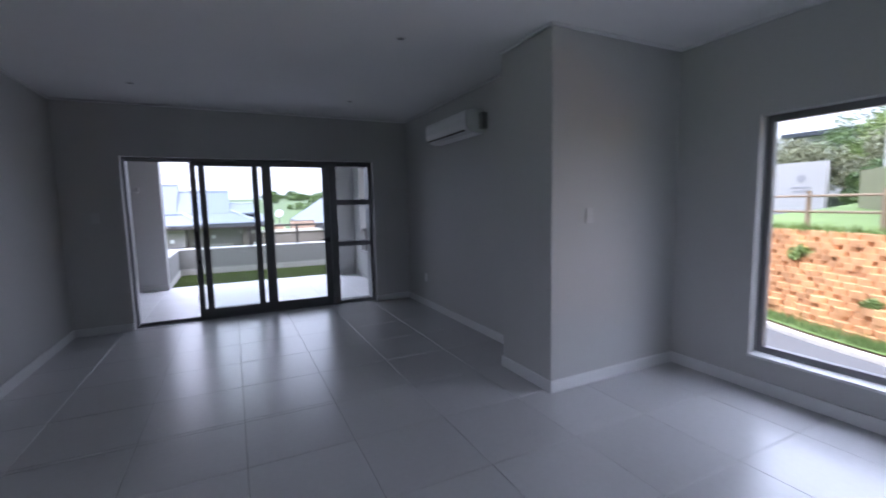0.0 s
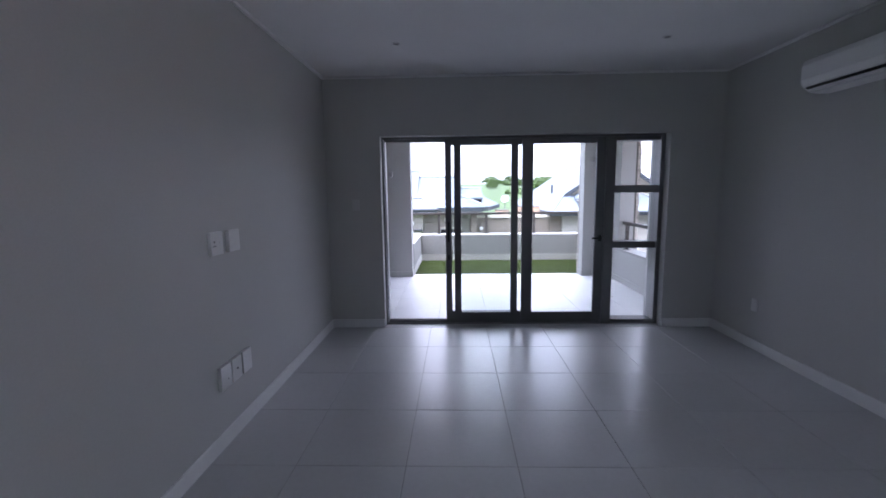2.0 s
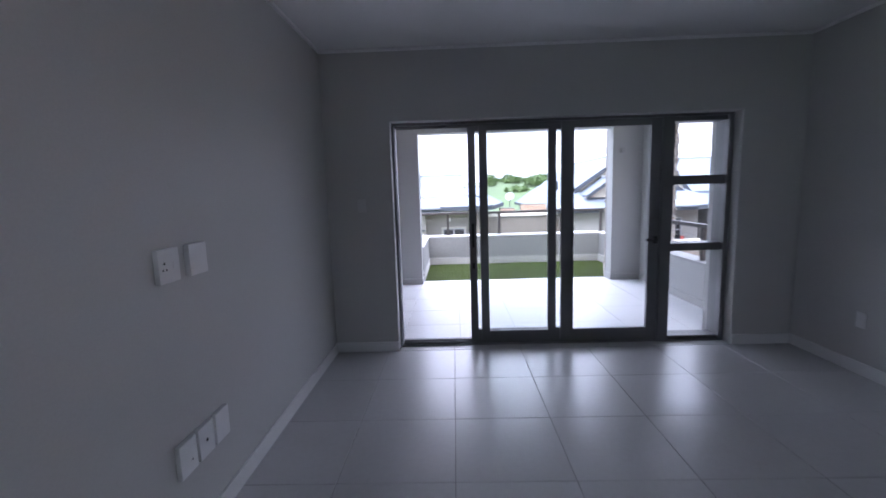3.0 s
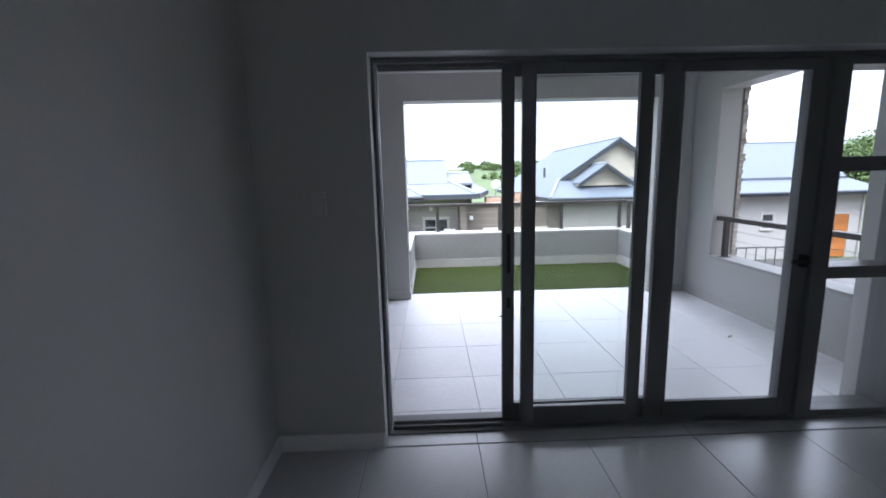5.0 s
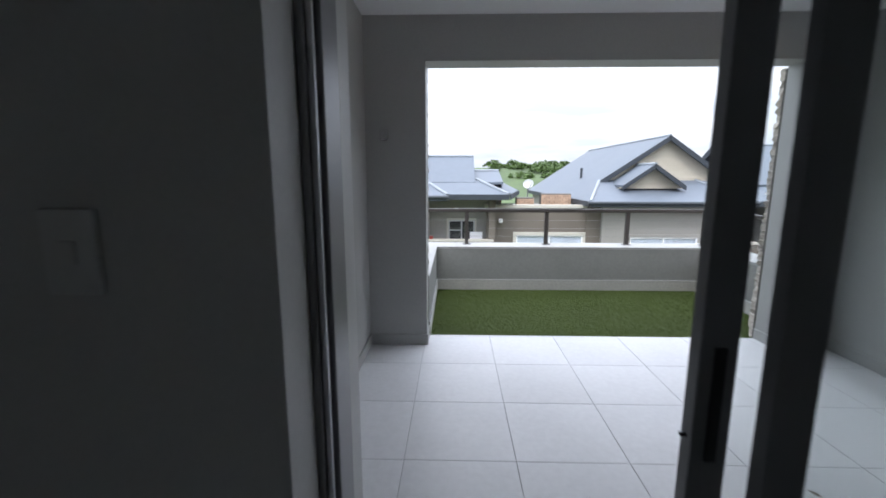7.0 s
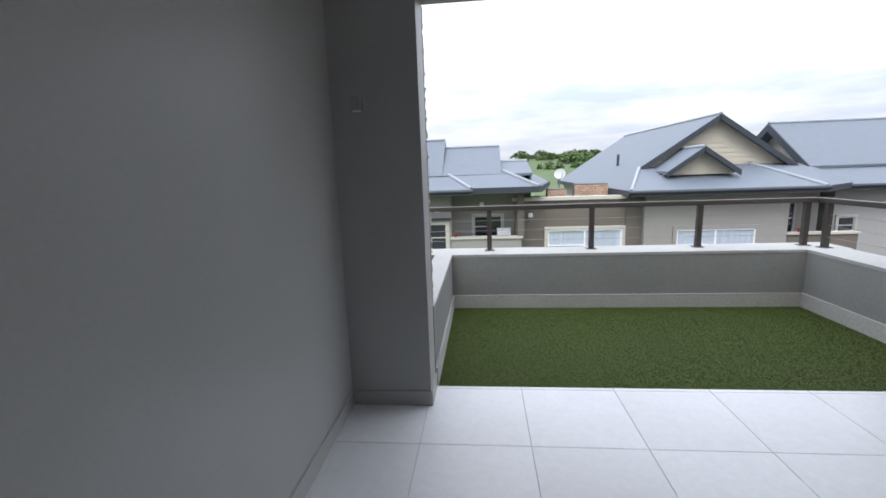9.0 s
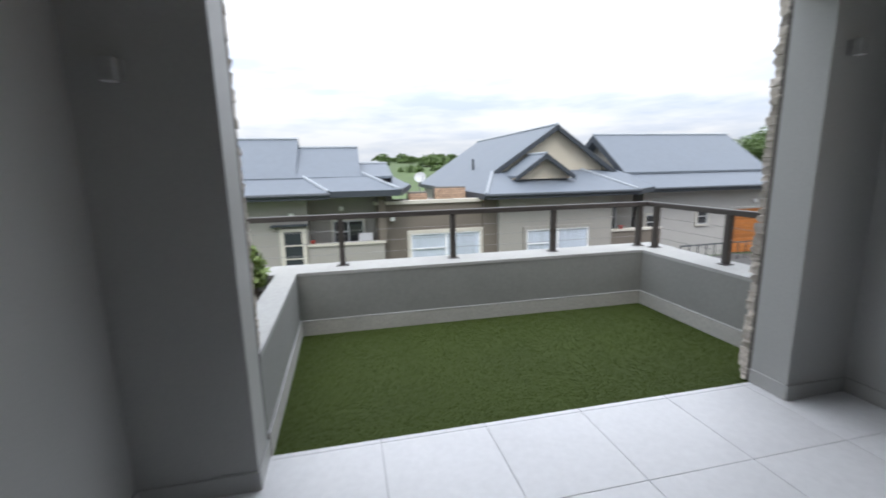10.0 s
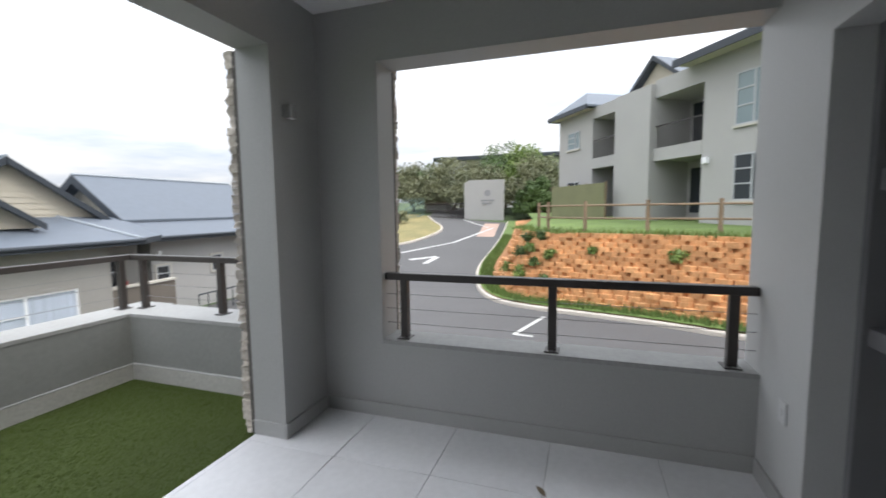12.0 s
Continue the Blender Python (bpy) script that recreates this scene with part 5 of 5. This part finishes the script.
for pts in ([(13.9, -0.55, 6.62), (9.7, -0.55, 6.62), (12, 0.9, 7.85)], [(13.9, 6, 6.62), (13.9, -0.55, 6.62), (12, 0.9, 7.85), (12, 6, 7.85)],
            [(9.7, -0.55, 6.62), (9.7, 6, 6.62), (12, 6, 7.85), (12, 0.9, 7.85)]):
    on_facade("roof", slab(bmesh.new(), pts, (0, 0, -0.10)), M_ROOF, blk)
on_facade("fascia", boxes((9.7, 13.9, -0.60, -0.54, 6.40, 6.64)), M_FASCIA, blk, "dark slate fascia board")
on_facade("fascia", boxes((13.9, 13.96, -0.60, 6.0, 6.40, 6.64)), M_FASCIA, blk, "dark slate fascia board")
on_facade("soffit", boxes((9.95, 13.9, -0.54, 0.0, 6.44, 6.48)), M_CREAM, blk)
scr = thing("screen_fence", tuple(M_FACADE @ Vector((9.8, -0.9, 0.7))), "olive green shade-net screen fence", "fence")
M_NET = mat("olive_shade_net", (0.17, 0.17, 0.09), 0.9, vary=0.15, grain=60, bump=0.3)
on_facade("screen", boxes((7.4, 12.6, -1.0, -0.96, 0.25, 2.3)), M_NET, scr)
for x in (7.4, 9.1, 10.8, 12.6):
    on_facade("post", boxes((x - 0.04, x + 0.04, -0.95, -0.87, 0.1, 2.35)), M_POLE, scr)

# ---- gate, sign wall, fence ----
gz = 0.62
sign = thing("sign_wall", (36, 9, gz), "tall pale rendered entrance sign wall with plain marks", "sign wall")
bm = bmesh.new()
slab(bm, [(35.9, 10.95, gz - 0.3), (35.9, 7.7, gz - 0.3), (35.9, 7.7, 3.72), (35.9, 10.5, 3.72), (35.9, 10.95, 3.5)], (0.5, 0, 0))
part("wall", bm, M_HOUSE_LT, sign)
bm = bmesh.new()
tube(bm, (35.88, 9.0, 2.65), (35.9, 9.0, 2.65), 0.26, n=14)
part("emblem", bm, M_TRUNK, sign, "grey round emblem")
for y0, y1, z in ((8.45, 9.55, 2.0), (8.65, 9.45, 1.75)):
    part("lettering_bar", boxes((35.875, 35.9, y0, y1, z, z + 0.12)), M_TRUNK, sign, "grey bar of unreadable lettering")
gate = thing("metal_gate", (36.4, 12.6, gz), "black steel sliding gate across the road", "gate")
for a in ((36.3, 36.36, 10.8, 14.5, gz + 0.02, gz + 0.10), (36.3, 36.36, 10.8, 14.5, gz + 1.2, gz + 1.27), (36.3, 36.36, 10.8, 14.5, gz + 0.62, gz + 0.68)):
    part("gate_rail", boxes(a), M_RAIL, gate)
for i in range(26):
    y = 10.85 + i * 0.145
    part("gate_bar", boxes((36.31, 36.35, y - 0.012, y + 0.012, gz + 0.1, gz + 1.2)), M_RAIL, gate)
M_FENCE = mat("green_palisade", (0.10, 0.16, 0.15), 0.6, bump=0.05)
pal = thing("palisade_fence", (34, 17, 0.5), "grey-green steel palisade fence beyond the verge", "fence")
for i in range(40):
    x, y = 36.3 - 0.22 * i, 14.7 + 0.12 * i
    z = ground_z(x, y)
    part("pale", boxes((x - 0.04, x + 0.04, y - 0.015, y + 0.015, z - 0.1, z + 1.7)), M_FENCE, pal)
for h in (0.3, 1.4):
    bm = bmesh.new()
    tube(bm, (36.3, 14.7, ground_z(36.3, 14.7) + h), (27.7, 19.4, ground_z(27.7, 19.4) + h), 0.03, n=6)
    part("rail", bm, M_FENCE, pal)
lodge = thing("gatehouse", (40, 16, 0.6), "thatched brown gatehouse roof beyond the gate", "gatehouse")
part("wall", boxes((41, 43, 14.2, 16.2, 0.3, 1.9)), M_HOUSE_LT, lodge)
bm = bmesh.new()
slab(bm, [(40.6, 13.8, 1.9), (40.6, 16.6, 1.9), (42, 15.6, 2.6), (42, 14.8, 2.6)], (0.1, 0, -0.1))
part("roof", bm, M_POLE, lodge)
far = thing("house", (62, 14, 3), "long low house with a dark flat roof behind trees", "house")
part("wall", boxes((62, 70, 4, 21.6, 0.5, 8.3)), M_HOUSE_LT, far)
part("roof", boxes((61, 71, 3, 22.6, 8.3, 8.8)), M_FASCIA, far)


# ---- trees ----
def tree(at, height, spread, seed, material, label, leaf=0.16, clumps=46, per=60, trunk=0.35):
    rng = np.random.default_rng(seed)
    x, y, z = at
    t = thing("tree", at, label, "tree")
    bm = bmesh.new()
    top = Vector((x + rng.normal() * 0.3, y + rng.normal() * 0.3, z + height * trunk))
    tube(bm, (x, y, z - 0.3), top, 0.05 * height * 0.6, 0.03 * height * 0.6, n=9)
    cs = []
    for i in range(9):
        a, el = 2 * math.pi * i / 9 + rng.random() * 0.5, rng.uniform(0.15, 1.2)
        tip = top + Vector((math.cos(a) * math.cos(el) * spread * 0.75, math.sin(a) * math.cos(el) * spread * 0.75, math.sin(el) * height * (1 - trunk) * 0.8))
        tube(bm, top, tip, 0.016 * height, 0.006 * height, n=6)
    for i in range(clumps):
        a = rng.uniform(0, 2 * math.pi)
        r = spread * math.sqrt(rng.random())
        dome = math.sqrt(max(0.05, 1 - (r / spread) ** 2))
        h = z + height * trunk * 0.9 + height * (1 - trunk) * dome * rng.uniform(0.25, 0.95)
        cs.append((x + r * math.cos(a), y + r * math.sin(a), h, spread * rng.uniform(0.16, 0.30)))
    part("trunk", bm, M_BARK, t)
    leaf_part("crown", *leaves(rng, cs, leaf, per=per), material, t)


for i, (x, y, h, s, m, lab) in enumerate((
        (41, 17.5, 4.2, 2.8, M_LEAF_GREY, "grey-green spreading tree behind the gate"),
        (42, 14.0, 4.6, 3.2, M_LEAF_GREY, "grey-green spreading tree behind the gate"),
        (40, 10.6, 4.5, 2.6, M_LEAF_GREY, "grey-green bushy tree behind the sign wall"),
        (46, 9.5, 6.0, 3.6, M_LEAF, "dark green tree behind the sign wall"),
        (44, 6.8, 5.8, 2.9, M_LEAF_BRIGHT, "bright green tree beside the sign wall"),
        (40, 5.6, 4.6, 2.4, M_LEAF_GREY, "grey-green shrub-like tree on the bank"),
        (52, 20.5, 5.0, 3.2, M_LEAF, "dark green tree beyond the gate"),
        (36.5, 5.0, 3.0, 1.6, M_LEAF, "low green tree near the pole fence"))):
    tree((x, y, ground_z(x, y)), h * 1.17, s * 1.12, 100 + i, m, lab, 0.10, 95, 140, 0.14)
for i, (x, y, h, s, m) in enumerate(((30.5, 26, 7.2, 3.6, M_LEAF), (33.5, 28, 7.6, 4.2, M_LEAF), (24.5, 21.6, 3.4, 1.5, M_LEAF_BRIGHT), (26.5, 20.5, 4.0, 2.0, M_LEAF), (38, 30, 8.0, 4.5, M_LEAF))):
    tree((x, y, ground_z(x, y)), h, s, 130 + i, m, "full green tree standing behind the garage house", 0.12, 90, 120, 0.2)
bush((22.4, 16.9, ground_z(22.4, 16.9)), 0.5, 0.7, 77, M_LEAF_BRIGHT, "green shrub beside the garage door", "shrub", 0.09, 50)
rng = np.random.default_rng(9)
for i in range(22):
    a = rng.uniform(0.09, 0.27)
    d = rng.uniform(120, 165)
    x, y = d * math.sin(a), d * math.cos(a)
    tree((x, y, ground_z(x, y) - 0.3), rng.uniform(1.5, 3.4), rng.uniform(1.6, 3.6), 160 + i, M_LEAF, "dark distant tree on the green hill", 0.4, 26, 24, 0.3)
for i in range(16):
    x, y = 25.5 + rng.uniform(0, 8), 13.2 + rng.uniform(0, 5)
    bush((x, y, ground_z(x, y) + 0.08), rng.uniform(0.4, 0.8), rng.uniform(0.5, 1.2), 200 + i, M_VERGE if i % 3 else M_LEAF_GREY, "tall dry grass clump on the verge", "grass_clump", 0.13, 26, "grass clumps on the verge")

# ---- retaining wall blocks ----
M_BLOCK = mat("orange_concrete_block", (0.50, 0.245, 0.10), 0.9, vary=0.25, grain=16, blotch=1.2, bump=0.5, rand=0.22, tint=(0.54, 0.29, 0.13))


def block_mesh(seed):
    rng = np.random.default_rng(seed)
    bm = bmesh.new()
    pts = [(-0.18, 0.10), (-0.165, -0.04), (-0.09, -0.105), (0.09, -0.105), (0.165, -0.04), (0.18, 0.10)]
    slab(bm, [(px + rng.normal() * 0.008, py + rng.normal() * 0.008, -0.085) for px, py in pts], (0, 0, 0.165))
    return mesh_of("block", bm, M_BLOCK)


BLOCKS = [block_mesh(s) for s in range(4)]
wall_blocks = structure("retaining_wall", boxes((12.6, 12.9, -8.0, -7.8, -1.6, -1.4)), M_BLOCK, "orange concrete block retaining wall, sloping back", "retaining wall")
rng = np.random.default_rng(31)
COURSES = 16
run = even(line, 400)
span = [p for p in run if p.y > -7.6 and p.x < 17.6]
more_v, more_f = [], []
count = 0
for c in range(COURSES):
    up = (c + 0.4) / COURSES
    course = offset(span, 0.70 + 0.95 * up)
    length = sum((b - a).length for a, b in zip(course, course[1:]))
    n = int(length / 0.385)
    row = even(course, 2 * n + 1)
    for i in range(n):
        k = 2 * i + (c % 2)
        p, q = row[k], row[min(k + 1, 2 * n)]
        if k + 1 > 2 * n:
            continue
        d = (q - p).normalized()
        p = p + Vector((d.y, -d.x)) * rng.normal() * 0.035
        if rng.random() < 0.02 or (p.x > 15.2 and rng.random() < 0.45):
            continue
        base = ground_z(p.x, p.y) + 0.12
        z = base + (BANK_TOP - base) * up + 0.04
        ob_m = Matrix.LocRotScale((p.x, p.y, z), Euler((0, 0, math.atan2(d.y, d.x) + rng.normal() * 0.10 + math.pi)), (1.08 + rng.normal() * 0.05, 1.1, 0.86))
        if count < 300 and p.y > -1.9 and c > 2:
            ob = new("block", BLOCKS[rng.integers(4)])
            ob.matrix_world = ob_m
            ob.parent = wall_blocks
            ob.matrix_parent_inverse = wall_blocks.matrix_world.inverted()
            count += 1
        else:
            src = BLOCKS[rng.integers(4)]
            o = len(more_v)
            more_v += [tuple(ob_m @ v.co) for v in src.vertices]
            more_f += [tuple(o + v for v in f.vertices) for f in src.polygons]
me = bpy.data.meshes.new("blocks")
me.from_pydata(more_v, [], more_f)
me.materials.append(M_BLOCK)
rest = tagged(new("blocks", me), kind="stuff")
rest.parent = wall_blocks

# ---- floor tiles ----
TILE_MESHES = {}


def tiles(owner, x0, x1, y0, y1, ox, oy, step, material, top, hole=None):
    gap = 0.0028
    for i in range(math.floor((x0 - ox) / step), math.ceil((x1 - ox) / step)):
        for j in range(math.floor((y0 - oy) / step), math.ceil((y1 - oy) / step)):
            a0, a1 = max(x0, ox + i * step), min(x1, ox + (i + 1) * step)
            b0, b1 = max(y0, oy + j * step), min(y1, oy + (j + 1) * step)
            if a1 - a0 < 0.02 or b1 - b0 < 0.02 or (hole and hole(a0, a1, b0, b1)):
                continue
            w, h = round(a1 - a0 - gap, 4), round(b1 - b0 - gap, 4)
            key = (w, h, material.name)
            if key not in TILE_MESHES:
                bm = bmesh.new()
                e = 0.0015
                low = [bm.verts.new((sx * w / 2, sy * h / 2, -0.006)) for sx, sy in ((-1, -1), (1, -1), (1, 1), (-1, 1))]
                mid = [bm.verts.new((sx * w / 2, sy * h / 2, -e)) for sx, sy in ((-1, -1), (1, -1), (1, 1), (-1, 1))]
                up = [bm.verts.new((sx * (w / 2 - e), sy * (h / 2 - e), 0)) for sx, sy in ((-1, -1), (1, -1), (1, 1), (-1, 1))]
                bm.faces.new(up)
                for r, s in ((low, mid), (mid, up)):
                    for k in range(4):
                        bm.faces.new((r[k], r[(k + 1) % 4], s[(k + 1) % 4], s[k]))
                TILE_MESHES[key] = mesh_of("tile", bm, material)
            ob = new("tile", TILE_MESHES[key])
            ob.location = ((a0 + a1) / 2, (b0 + b1) / 2, top)
            ob.parent = owner
            ob.matrix_parent_inverse = owner.matrix_world.inverted()


tiles(floor_in, 0, ROOM_R, -3.16, 0.0, 1.122, -0.63, 0.622, M_TILE_IN, 0.0)
tiles(floor_in, 0, ALCOVE_X, ROOM_BACK, -3.16, 1.122, -0.63, 0.622, M_TILE_IN, 0.0, lambda a0, a1, b0, b1: a0 > 3.885 and b0 > -3.8)
tiles(floor_in, DOOR_L, DOOR_R, 0.0, 0.11, 1.122, -0.63, 0.622, M_TILE_IN, 0.0)
tiles(floor_out, DOOR_L, DOOR_R, 0.31, WALL_O, 1.185, 2.785, 0.617, M_TILE_OUT, BAL_Z)
tiles(floor_out, BAL_L, BAL_R, WALL_O, PIL_O - 0.002, 1.185, 2.785, 0.617, M_TILE_OUT, BAL_Z)
